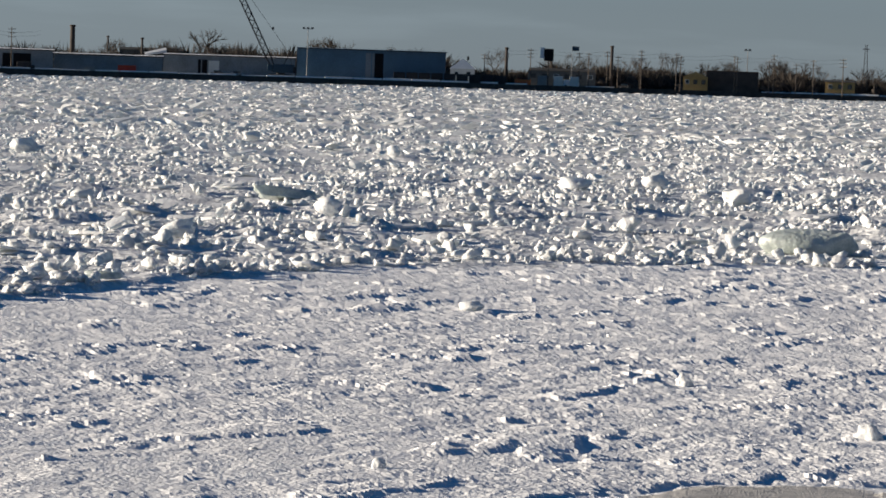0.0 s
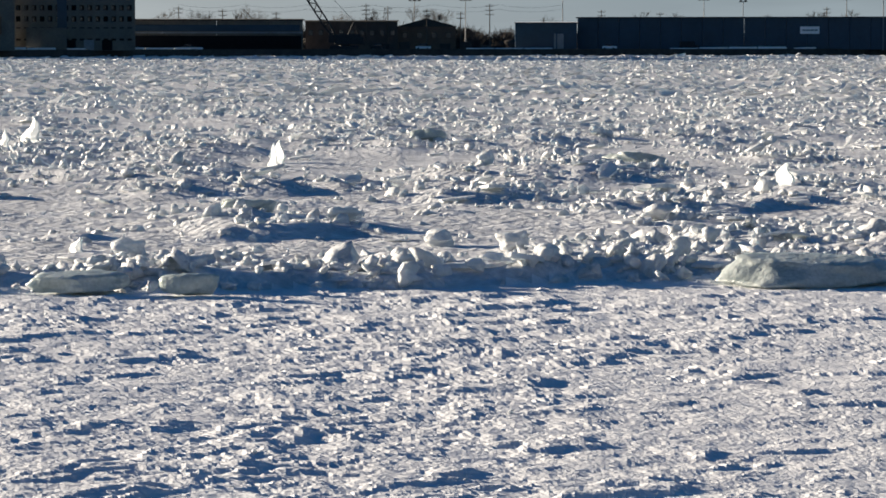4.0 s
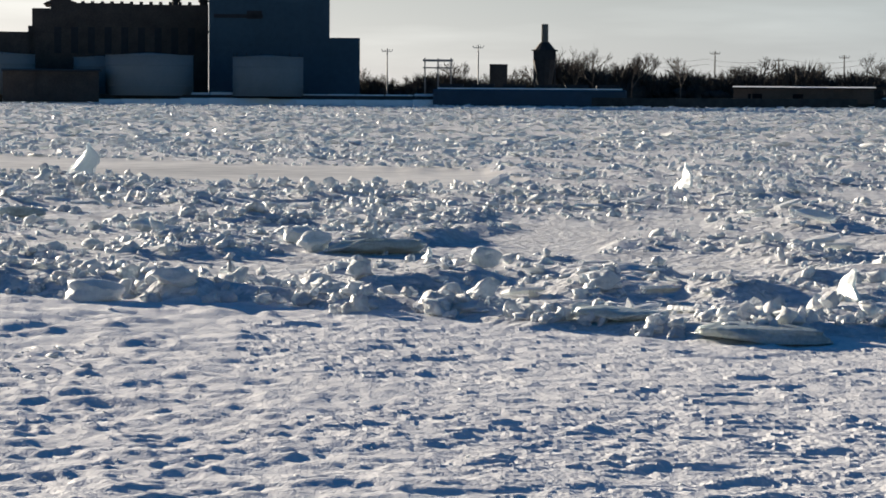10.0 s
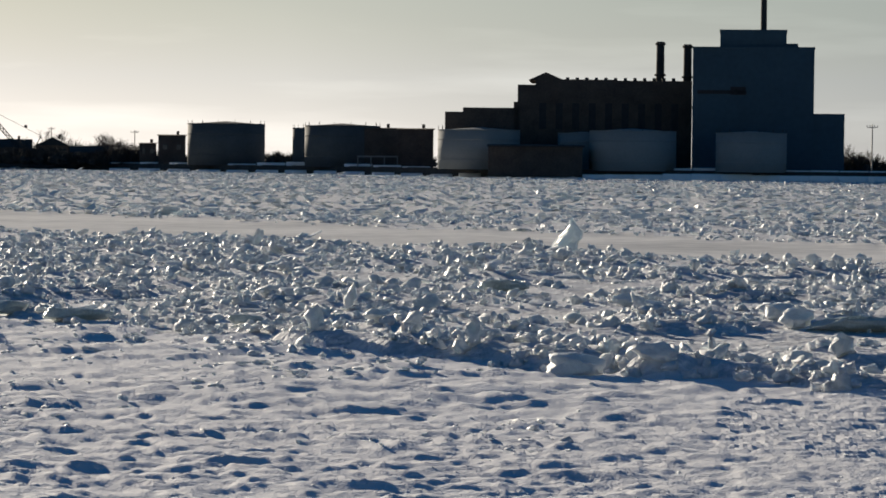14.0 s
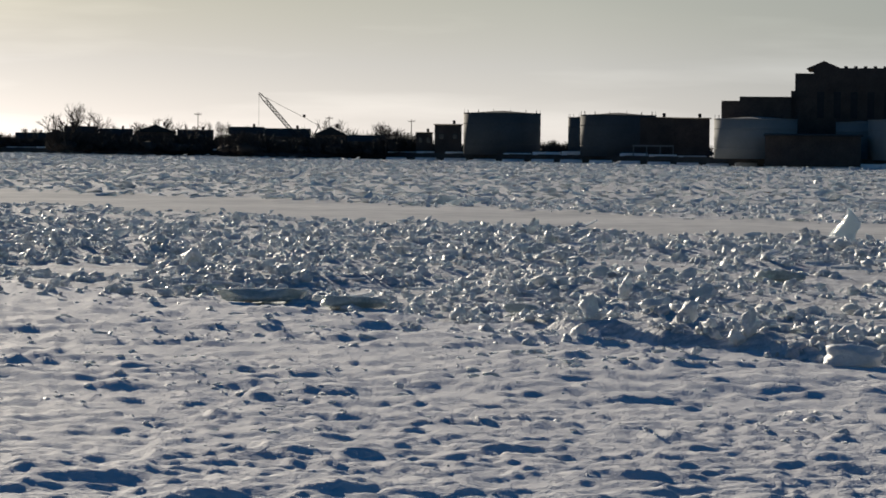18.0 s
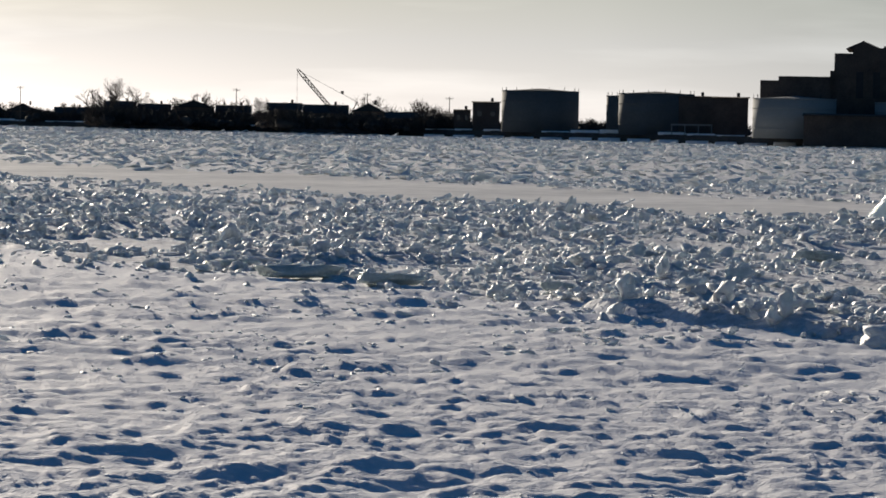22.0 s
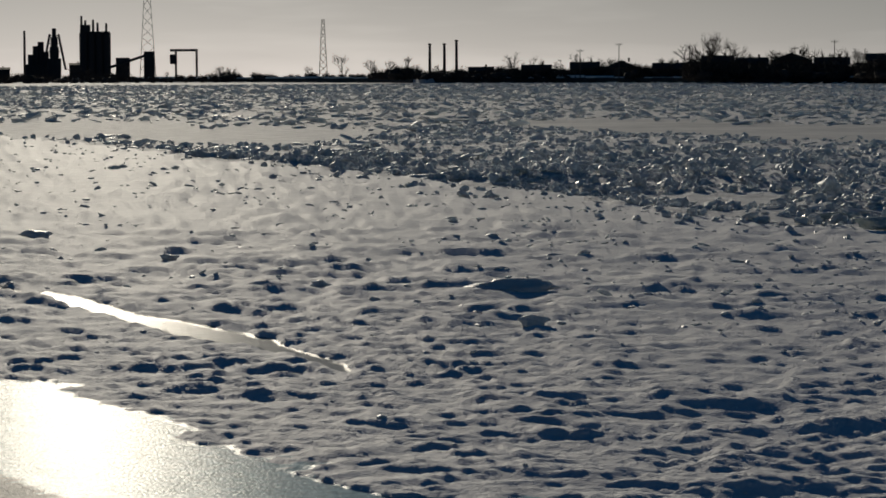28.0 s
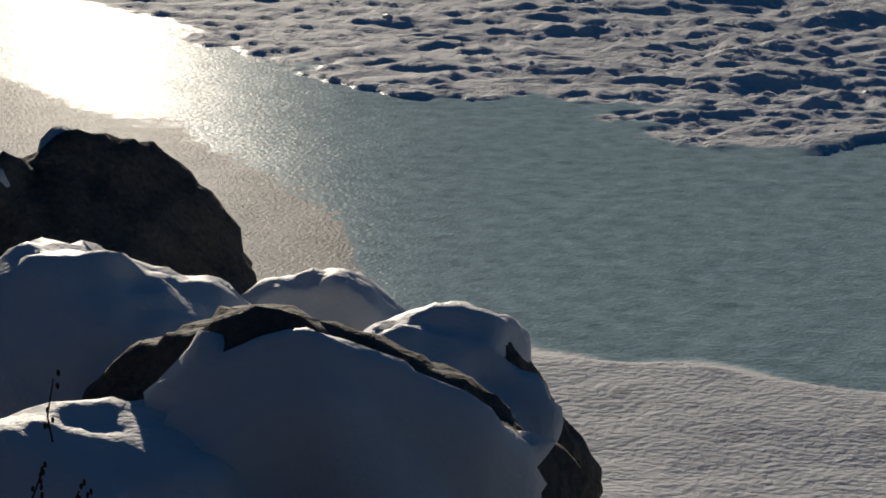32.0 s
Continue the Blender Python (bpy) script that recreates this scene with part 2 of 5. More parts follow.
BANNER = material("blue_banner_paint", (0.02, 0.12, 0.27), 0.6, 0, 0.4, 0.08, 0.3)
LETTER = material("white_sign_paint", (0.75, 0.76, 0.77), 0.5, 0, 0.4, 0.05, 1.0)
BRICK_CHIM = material("chimney_brick", (0.055, 0.045, 0.04), 0.85, 0, 0.3, 0.2, 0.4)


# ---- building blocks ----
def part(name, bm, mat, parent=None, label=""):
    mesh = bpy.data.meshes.new(name)
    bm.to_mesh(mesh)
    bm.free()
    for m in mat if isinstance(mat, (list, tuple)) else (mat,):
        mesh.materials.append(m)
    ob = new(name, mesh)
    if parent:
        ob.parent = parent
    return tagged(ob, label)


def thing(name, m, label, category, group="", kind=""):
    ob = new(name)
    ob.empty_display_size = 0.2
    ob.matrix_world = m
    return tagged(ob, label, category, group, kind)


def at(az, dist, z=0.0, turn=0.0):
    """A pose at a bearing (degrees to the left of +y) and a distance; local y points away from the camera."""
    a = radians(az)
    return pose(-math.sin(a) * dist, math.cos(a) * dist, z, 0, 0, az + turn)


def box(sx, sy, sz, x=0.0, y=0.0, z=0.0, bm=None, bevel=0.0):
    """A box whose base is centred on (x, y, z)."""
    bm = bm or bmesh.new()
    made = bmesh.ops.create_cube(bm, size=1, matrix=Matrix.Translation((x, y, z + sz / 2)) @ Matrix.Diagonal((sx, sy, sz, 1)))
    if bevel:
        edges = list({e for v in made["verts"] for e in v.link_edges})
        bmesh.ops.bevel(bm, geom=edges, offset=bevel, segments=2, affect="EDGES", profile=0.5)
    return bm


def rod(a, b, r0, r1=None, sides=6, bm=None):
    """A straight tapered bar from a to b."""
    bm = bm or bmesh.new()
    a, b = Vector(a), Vector(b)
    turn = (b - a).to_track_quat("Z", "Y").to_matrix().to_4x4()
    bmesh.ops.create_cone(bm, cap_ends=True, segments=sides, radius1=r0, radius2=r0 if r1 is None else r1,
                          depth=(b - a).length, matrix=Matrix.Translation((a + b) / 2) @ turn)
    return bm


def smooth(ob):
    for p in ob.data.polygons:
        p.use_smooth = True
    return ob


def grown(name, verts, faces, mats, parent=None, index=None, shade=False):
    """A large mesh straight from arrays."""
    mesh = bpy.data.meshes.new(name)
    k = faces.shape[1]
    assert faces.min() >= 0 and faces.max() < len(verts)
    mesh.vertices.add(len(verts))
    mesh.vertices.foreach_set("co", np.ascontiguousarray(verts, np.float32).ravel())
    mesh.loops.add(faces.size)
    mesh.loops.foreach_set("vertex_index", np.ascontiguousarray(faces, np.int32).ravel())
    mesh.polygons.add(len(faces))
    mesh.polygons.foreach_set("loop_start", np.arange(0, faces.size, k, dtype=np.int32))
    if index is not None:
        mesh.polygons.foreach_set("material_index", np.ascontiguousarray(index, np.int32))
    mesh.polygons.foreach_set("use_smooth", np.broadcast_to(shade, len(faces)).astype(bool))
    for m in mats:
        mesh.materials.append(m)
    mesh.update(calc_edges=True)
    ob = new(name, mesh)
    if parent:
        ob.parent = parent
    return ob


# ---- the lie of the ground ----
def lattice(ix, iy, seed):
    h = (ix.astype(np.int64) * 374761393 + iy.astype(np.int64) * 668265263 + seed * 1442695041) & 0xFFFFFFFF
    h = ((h ^ (h >> 13)) * 1274126177) & 0xFFFFFFFF
    return ((h ^ (h >> 16)) & 0xFFFF) / 65535.0


def rough(x, y, size, seed=0):
    """Smooth random values in 0..1 over a square lattice of that many metres."""
    x, y = x / size, y / size
    ix, iy = np.floor(x), np.floor(y)
    u, v = x - ix, y - iy
    u, v = u * u * (3 - 2 * u), v * v * (3 - 2 * v)
    a, b = lattice(ix, iy, seed), lattice(ix + 1, iy, seed)
    c, d = lattice(ix, iy + 1, seed), lattice(ix + 1, iy + 1, seed)
    return (a * (1 - u) + b * u) * (1 - v) + (c * (1 - u) + d * u) * v


def layers(x, y, size, seed=0, n=4):
    total, weight = 0.0, 0.0
    for k in range(n):
        c, s = math.cos(0.6 + 1.1 * k + seed), math.sin(0.6 + 1.1 * k + seed)
        total = total + rough(x * c - y * s + 13.7 * k, x * s + y * c - 7.1 * k, size / 2**k, seed + k) / 1.8**k
        weight += 1 / 1.8**k
    return total / weight


def step(a, b, x):
    t = np.clip((x - a) / (b - a), 0, 1)
    return t * t * (3 - 2 * t)


LAND_Z = 1.9
RIDGE = ((-66, -60, -52, -46, -42.5, -35, -25, -15, -8, -5, -2, 2, 6, 9, 12, 14.3, 17.8, 21, 23, 26, 30.7, 35, 45),
         (58, 57.5, 53.5, 47.5, 43, 42.5, 40.3, 41, 40.8, 42, 44.3, 46.5, 50, 52.5, 58, 61.5, 67, 74, 83, 95, 125, 180, 300))
SHORE = ((-90, -62, -55, -40, -25, -8, 5, 12, 18, 26, 35, 60),
         (1500, 1080, 1050, 900, 820, 600, 620, 780, 950, 1250, 2100, 2600))
LEAD = ((-12, -7, -3, 1.5, 8, 12.3, 15.4, 21, 25), (99, 105.5, 111.5, 119, 132, 147, 159, 184, 210))
STRIP = ((26, 27.9, 28.9, 30.4, 31.9, 33.6, 35.4, 40), (33, 34.6, 36.4, 39, 41.5, 45.5, 49, 58))
BARE = ((10, 17, 19, 21, 24.3, 27.4, 29.75, 32, 36, 45), (21.8, 21.8, 21.2, 22.1, 22.6, 24.4, 26.8, 30, 36, 46))
FROST = ((27, 27.5, 27.9, 29.6, 31.3, 33.3, 35.6, 45), (14, 16.9, 18.4, 20.2, 22.1, 23.4, 26.9, 36))
PATCHES = ((-5.2, 66, 2.0, 5.5), (-9.3, 53.2, 1.7, 2.0), (13.6, 97, 1.1, 3.5), (-19.5, 63, 2.0, 2.5), (-36, 60, 1.2, 2.0),
           (-13.5, 50.5, 1.6, 1.6), (20.0, 82, 1.8, 2.5), (29.5, 170, 3.0, 25), (33, 190, 3.0, 30), (-26, 66, 1.6, 2.0))


def along(curve, a):
    return np.interp(a, *curve)


def terraces(n, levels, sharp):
    """Random values turned into level treads with short steep rises."""
    t = n * levels
    low = np.floor(t)
    return (low + step(sharp, 1.0, t - low) + 0.12 * (t - low)) / levels


def heaps(x, y, az, r):
    """Where the broken ice is heaped: patches, drawn out across the river."""
    return 0.5 * layers(x, y, 5.0, 201, 3) + 0.5 * layers(az * 0.55, 18 * np.log(np.maximum(r, 1.0)), 1.6, 211, 3)


def front_line(az, x, y, r):
    """Where the level snow ends and the jammed ice begins."""
    return along(RIDGE, az) + ((2.2 + 2.0 * step(4, 14, az)) * (layers(x, y, 6.0, 21, 3) - 0.5) + (1.6 + 2.0 * step(4, 14, az)) * (layers(x, y, 1.3, 24, 2) - 0.5)) * r / 42


def lie(az, r):
    """Height and kind of the ground at bearings (degrees) and distances.
    Kinds: 0 crusted snow, 1 snow among rubble, 2 smooth ice, 3 land, 4 level snow on the jam, 5 dark stony bank that
    cuts bounced light; and the shares of bare, frosted and refrozen ice."""
    a = np.radians(az)
    x, y = -np.sin(a) * r, np.cos(a) * r
    wave = layers(x, y, 3.0, 11, 4) - 0.5
    front = front_line(az, x, y, r)
    bank = r * np.cos(np.radians(az + 10))
    edge = bank + 1.6 * wave
    # crusted snow: flakes and terraces broken by the wind, softer mounds downstream
    wx, wy = x + 0.35 * rough(x, y, 0.6, 31), y + 0.35 * rough(x, y, 0.6, 32)
    ux, uy = (x * 0.94 + y * 0.34) * 0.6, y * 0.94 - x * 0.34
    px, py = (wx * 0.87 - wy * 0.5) * 0.66, wx * 0.5 + wy * 0.87
    bare = step(0.34, 0.60, layers(x, y, 4.0, 41, 3))
    late = step(-12, 8, az)
    deep = late * (0.55 + 0.45 * step(20, 27, az))
    flaky = (1 - 0.75 * late) * (0.7 + 0.45 * bare) * (0.66 + 0.34 * step(-44, -26, az))
    crust = 0.06 * (layers(x, y, 3.0, 51, 3) - 0.5)
    crust = crust + flaky * 0.085 * (terraces(layers(px, py, 0.55, 61, 5), 9, 0.85) - 0.5)
    crust = crust + flaky * 0.060 * (terraces(layers(px, py, 0.22, 71, 3), 6, 0.80) - 0.5)
    crust = crust + late * (0.04 * (layers(ux, uy, 0.30, 63, 4) - 0.5) + (0.055 + 0.03 * deep) * (layers(wx, wy, 0.42, 65, 3) - 0.5) + 0.07 * (layers(wx, wy, 0.24, 66, 3) - 0.5) + 0.08 * (layers(x, y, 2.2, 67, 3) - 0.5))
    crust = crust + (0.012 + 0.045 * late) * (layers(wx, wy, 0.13, 81, 3) - 0.5) * step(70, 25, r) * (0.5 + bare)
    crust = crust + 0.22 * late * step(38, 26, r) * step(25, 19, az) * (layers(wx, wy, 1.2, 69, 4) - 0.5)
    # scattered knobs and torn rims, a hand high
    far = step(32, 46, r) * late
    tear = layers(wx * 0.62, wy * 0.9, 0.27, 85, 4) * (1 - far) + layers(wx * 0.5, wy * 0.5, 0.42, 86, 3) * far
    crust = crust + (0.010 * (1 - late) * step(0.555, 0.66, tear) + (0.015 + 0.022 * deep) * late * step(0.50, 0.78, tear) * (1 + 0.5 * far)) * (0.5 + 0.9 * rough(x, y, 2.3, 88) ** 2)
    crust = crust + 0.032 * (1 - late) * step(0.61, 0.68, layers(wx * 0.5, wy, 0.7, 89, 5)) + 0.04 * late * step(0.55, 0.78, layers(wx * 0.6, wy, 0.6, 89, 5)) + 0.07 * far * step(0.54, 0.70, layers(wx * 0.6, wy, 0.9, 93, 3))
    crust = crust * (0.7 + 0.3 * step(0, 5, r - along(BARE, az) + 12 * step(10, 4, az)))
    # the jammed ice beyond the ridge
    heap = heaps(x, y, az, r)
    jam = (0.16 + 0.14 * step(-6, 6, az)) * (layers(x, y, 5.0, 201, 3) - 0.52) + (0.28 - 0.13 * step(-28, -40, az) - 0.10 * step(-10, 4, az)) * step(0.46, 0.68, heap) + 0.12 * step(0.5, 0.72, layers(x, y, 1.6, 95, 3)) * step(0.42, 0.52, heap)
    jam = jam + 0.10 * (terraces(layers(wx, wy, 3.2, 205, 4), 6, 0.86) - 0.5)
    jam = jam * (1 - 0.6 * step(90, 200, r)) * (1 - (0.3 + 0.3 * step(-20, -32, az)) * step(7, 0, r - front)) + (0.04 + 0.27 * layers(x, y, 3.6, 99, 3)) * (0.10 + 0.90 * step(-44, -28, az)) * (1 - 0.8 * step(2, 12, az)) * np.exp(-(np.maximum(r - front - 0.8, 0) / 1.9) ** 2)
    flat = np.abs(r - along(LEAD, az) - 5 * (layers(x, y, 25, 97, 2) - 0.5)) / (0.125 * r) + 3.0 * (step(-3, -9, az) + step(22, 28, az)) - 0.6 * wave
    glazed = flat
    for pa, pr, wa, wr in PATCHES:
        flat = np.minimum(flat, np.hypot((az - pa) / wa, (r - pr) / wr) - 0.8 * wave)
    still = step(1.15, 0.85, flat)
    jam = jam + 0.07 * (layers(x, y, 0.5, 209, 3) - 0.5)
    jam = jam * (1 - still) - 0.05 * still
    over = step(-0.25, 0.35, (r - front) * (42 / np.maximum(r, 42)) ** 2)
    z = crust * (1 - over) + jam * over
    kind = np.where(r > front, np.where(still > 0.5, np.where(glazed < 1.0, 2, 4), 1), 0)
    # a refrozen strip across the snow
    strip = np.abs(r - along(STRIP, az) - 2.0 * wave) - 0.95 + 2.0 * (layers(x, y, 1.5, 123, 3) - 0.5) + 2.5 * step(27.7, 26.7, az) + 0.6 * step(0.5, 0.62, rough(az, 0 * az, 0.9, 121))
    z = z * step(0, 0.5, strip) - 0.03 * step(0.4, 0, strip)
    wet = step(0.5, -0.3, strip) * step(24.8, 26.4, az) * step(70, 55, az)
    # bare ice along the bank
    bare_edge = along(BARE, az) + 1.5 * wave + 2.6 * (layers(x, y, 1.1, 101, 3) - 0.5) + 3.2 * (layers(x, y, 2.8, 105, 2) - 0.5) + 2.4 * (layers(x, y, 0.5, 107, 3) - 0.5)
    calm = step(0.2, -0.2, r - bare_edge) * step(12.5, 15.5, az + 4 * wave) * step(62, 58, az)
    z = z * (1 - calm) + calm * (0.012 * layers(x, y, 0.9, 111, 3) - 0.018)
    ice = step(0.8, -0.8, r - bare_edge) * step(11.5, 15.5, az + 4 * wave) * step(62, 58, az)
    frost = ice * step(2.0, -2.0, r - along(FROST, az) - 0.9 * wave) * step(25.5, 28.5, az)
    pool = np.hypot((az + 58) / 5.0, (r - 22.5) / 3.4) - 1.2 * wave
    z = np.where(pool < 1, z * step(0.7, 1.0, pool) - 0.03, z)
    frost = np.maximum(frost, step(1.05, 0.75, pool))
    # the near bank
    up = 1 - step(0.5, 10.0, edge)
    z = np.where(edge < 12.3, z * step(11.2, 12.3, edge) + 2.0 * up + 0.12 * step(12.3, 11.6, edge) + 0.05 * wave + 0.05 * (layers(x, y, 0.7, 131, 4) - 0.5), z)
    # Unseen rise behind the camera, added to block sky light from the boulders.
    z = z + 7.5 * step(-2, -11, edge)
    # Dark rock underfoot, mostly unseen, added to cut light bounced off snow.
    kind = np.where(edge < 12.2, np.where(edge < 7.5, 5, 0), kind)
    on_bank = step(12.7, 11.8, edge)
    shelf = 0.32 * step(12.2, 11.7, edge) * step(7.5, 9.5, edge)
    return x, y, z, kind, (ice * (1 - on_bank), np.maximum(frost * (1 - on_bank), shelf), wet)


def bearings():
    fine = np.arange(-63.5, 38.5, 0.09)
    coarse = np.arange(38.5, 360 - 63.5, 4.0)
    return np.concatenate([fine, coarse])


def build_ground():
    cols = bearings()
    dep = np.concatenate([np.linspace(62, 18.5, 18), np.arange(18.0, 9.7, -0.06), np.arange(9.7, 3.2, -0.021), np.arange(3.2, 0.62, -0.055)])
    near = np.concatenate([[-0.05, 0.5, 1.2], EYE / np.tan(np.radians(dep))])
    shore = np.where((cols > -90) & (cols < 90), along(SHORE, cols), 2600)
    last = near[-1]
    grow = np.concatenate([np.tile(near[:, None], (1, len(cols))),
                           last + (shore - 0.4 - last)[None] * np.array([0.07, 0.16, 0.28, 0.42, 0.6, 0.8, 1.0])[:, None],
                           shore[None] + np.array([0.4, 8, 25, 80])[:, None],
                           np.tile(np.array([[3000.0], [4700.0]]), (1, len(cols)))])
    r, a = grow, np.tile(cols, (len(grow), 1))
    x, y, z, kind, shares = lie(a, r)
    beyond = r > shore[None]
    z = np.where(beyond, LAND_Z, z)
    kind = np.where(beyond, 3, kind)
    rows, n = r.shape
    i = np.arange(rows * n).reshape(rows, n)
    j = np.roll(i, -1, axis=1)
    faces = np.stack([i[:-1], j[:-1], j[1:], i[1:]], -1).reshape(-1, 4)
    index = np.maximum(kind[:-1], kind[1:]).reshape(-1)
    verts = np.stack([x, y, z], -1).reshape(-1, 3)
    brittle = (index == 0) & (a[:-1] < -6 + 8 * rough(x, y, 3.0, 7)[:-1]).reshape(-1) & (r[:-1] > 13).reshape(-1)
    ob = grown("ground", verts, faces, (SNOW, RUBBLE_SNOW, SMOOTH_ICE, LAND, RUBBLE_SNOW, ROCK), None, index, ~brittle)
    for share, values in zip(("bare_ice", "frosted", "refrozen"), shares):
        ob.data.attributes.new(share, "FLOAT", "POINT").data.foreach_set("value", np.ascontiguousarray(values, np.float32).ravel())
    return tagged(ob, "frozen river under wind-crusted snow, with bare ice along the bank", "frozen river", kind="structure")


build_ground()


# ---- broken ice ----
def hulls(count, flat, seed, points=13, round_=0.6):
    """Convex broken lumps, about a metre across."""
    rnd = random.Random(seed)
    out = []
    for _ in range(count):
        bm = bmesh.new()
        for _ in range(points):
            v = Vector([rnd.uniform(-0.5, 0.5) for _ in range(3)])
            v = v.normalized() * (0.36 + 0.14 * rnd.random()) if rnd.random() < round_ else v
            bm.verts.new((v.x, v.y, v.z * flat))
        bmesh.ops.convex_hull(bm, input=list(bm.verts))
        out.append(arrays(bm))
    return out


def arrays(bm):
    bmesh.ops.delete(bm, geom=[v for v in bm.verts if not v.link_faces], context="VERTS")
    bmesh.ops.triangulate(bm, faces=list(bm.faces))
    bm.verts.index_update()
    made = np.array([v.co[:] for v in bm.verts]), np.array([[v.index for v in f.verts] for f in bm.faces])
    bm.free()
    return made


def crumbly(count, level, seed, knobs, cuts, flat):
    """Lumps of crumbling snow ice: knobbly balls with a few broken faces."""
    rnd = random.Random(seed)
    out = []
    for k in range(count):
        bm = bmesh.new()
        bmesh.ops.create_icosphere(bm, subdivisions=level, radius=0.5)
        off = Vector((rnd.uniform(-90, 90), rnd.uniform(-90, 90), rnd.uniform(-90, 90)))
        planes = [(Vector((rnd.gauss(0, 1), rnd.gauss(0, 1), rnd.gauss(0, 0.8))).normalized(), rnd.uniform(0.2, 0.4)) for _ in range(cuts)]
        for v in bm.verts:
            for p, reach in planes:
                d = v.co.dot(p)
                if d > reach:
                    v.co -= p * (d - reach)
            v.co += v.co.normalized() * knobs * (noise.noise(v.co * 3.2 + off) + 0.7 * noise.noise(v.co * 7.5 + off))
            v.co.z *= flat
        out.append(arrays(bm))
    return out


def floes(count, seed):
    """Flat pieces of an ice sheet with broken outlines."""
    rnd = random.Random(seed)
    out = []
    for _ in range(count):
        n = rnd.randint(5, 8)
        rim = []
        for k in range(n):
            a = 2 * math.pi * (k + rnd.uniform(-0.3, 0.3)) / n
            rim.append((0.5 * math.cos(a) * rnd.uniform(0.7, 1.1), 0.36 * math.sin(a) * rnd.uniform(0.7, 1.1)))
        thick = rnd.uniform(0.05, 0.10)
        v = [(x * 0.97, y * 0.97, thick + rnd.uniform(-0.01, 0.01)) for x, y in rim] + [(x, y, 0.0) for x, y in rim] + [(0.0, 0.0, thick + 0.02)]
        f = [(k, (k + 1) % n, 2 * n) for k in range(n)]
        for k in range(n):
            j = (k + 1) % n
            f += [(n + k, n + j, j), (n + k, j, k)]
        out.append((np.array(v), np.array(f)))
    return out


def scatter(name, shapes, az, r, size, tilt, sink, mats, label, seed, soft=False, long=1.0, aligned=None):
    """Thousands of lumps joined into one mesh, resting in the snow; aligned: how far, in radians, they stray from lying across the river."""
    rnd = np.random.RandomState(seed)
    x, y, z = lie(az, r)[:3]
    n = len(az)
    spin, lean, way = rnd.uniform(0, 2 * np.pi, n), np.abs(rnd.normal(0, tilt, n)), rnd.uniform(0, 2 * np.pi, n)
    if aligned is not None:
        spin = np.radians(az) + rnd.normal(0, aligned, n)
    stretch = np.stack([rnd.uniform(0.75, 1.35, n) * long, rnd.uniform(0.7, 1.1, n), rnd.uniform(0.7, 1.2, n)], -1)
    pick = rnd.randint(0, len(shapes), n)
    vs, fs, base = [], [], 0
    for k, (v, f) in enumerate(shapes):
        who = np.flatnonzero(pick == k)
        if not len(who):
            continue
        p = v[None] * (stretch[who] * size[who, None])[:, None, :]
        c, s = np.cos(spin[who])[:, None], np.sin(spin[who])[:, None]
        px, py = p[..., 0] * c - p[..., 1] * s, p[..., 0] * s + p[..., 1] * c
        kx, ky = np.cos(way[who])[:, None], np.sin(way[who])[:, None]
        t = px * kx + py * ky
        cl, sl = np.cos(lean[who])[:, None], np.sin(lean[who])[:, None]
        t2, pz = t * cl - p[..., 2] * sl, t * sl + p[..., 2] * cl
        px, py = px + (t2 - t) * kx, py + (t2 - t) * ky
        pz = pz - pz.min(1, keepdims=True) - (sink * size[who])[:, None] + z[who, None]
        vs.append(np.stack([px + x[who, None], py + y[who, None], pz], -1).reshape(-1, 3))
        fs.append((f[None] + (base + np.arange(len(who)) * len(v))[:, None, None]).reshape(-1, 3))
        base += len(who) * len(v)
    faces = np.concatenate(fs)
    ob = grown(name, np.concatenate(vs), faces, mats, None, None, soft)
    return tagged(ob, label, "ice rubble", kind="stuff")


SHARDS = hulls(18, 0.5, 6, 8, 0.3)
KNOBS, PEBBLES = crumbly(16, 2, 8, 0.42, 5, 0.68), crumbly(24, 1, 9, 0.42, 3, 0.66)
FLOES, FLAKES = floes(20, 10), hulls(20, 0.40, 11, 5, 0.3)


def field(n, r0, r1, seed, lo=0.44, hi=0.58, far=1.0):
    """Bearings and distances spread evenly over the ground beyond the ridge, kept where the ice is heaped."""
    rnd = np.random.RandomState(seed)
    az = rnd.uniform(-63.0, 37.5, n)
    front = along(RIDGE, az)
    near = np.maximum(front + 0.2, r0)
    u = rnd.uniform(0, 1, n) ** far
    r = np.sqrt(near**2 + u * np.maximum(r1**2 - near**2, 0))
    x, y, z, kind = lie(az, r)[:4]
    clump = heaps(x, y, az, r) + 0.12 * np.exp(-((r - front) / 4) ** 2) + 0.05 * step(-26, -38, az) + 0.045 * step(-10, 3, az)
    keep = (kind == 1) & (clump > rnd.uniform(lo, hi, n)) & (r < r1)
    return az[keep], r[keep], rnd


JUMBLE = "jumbled white lumps of snow-covered river ice"


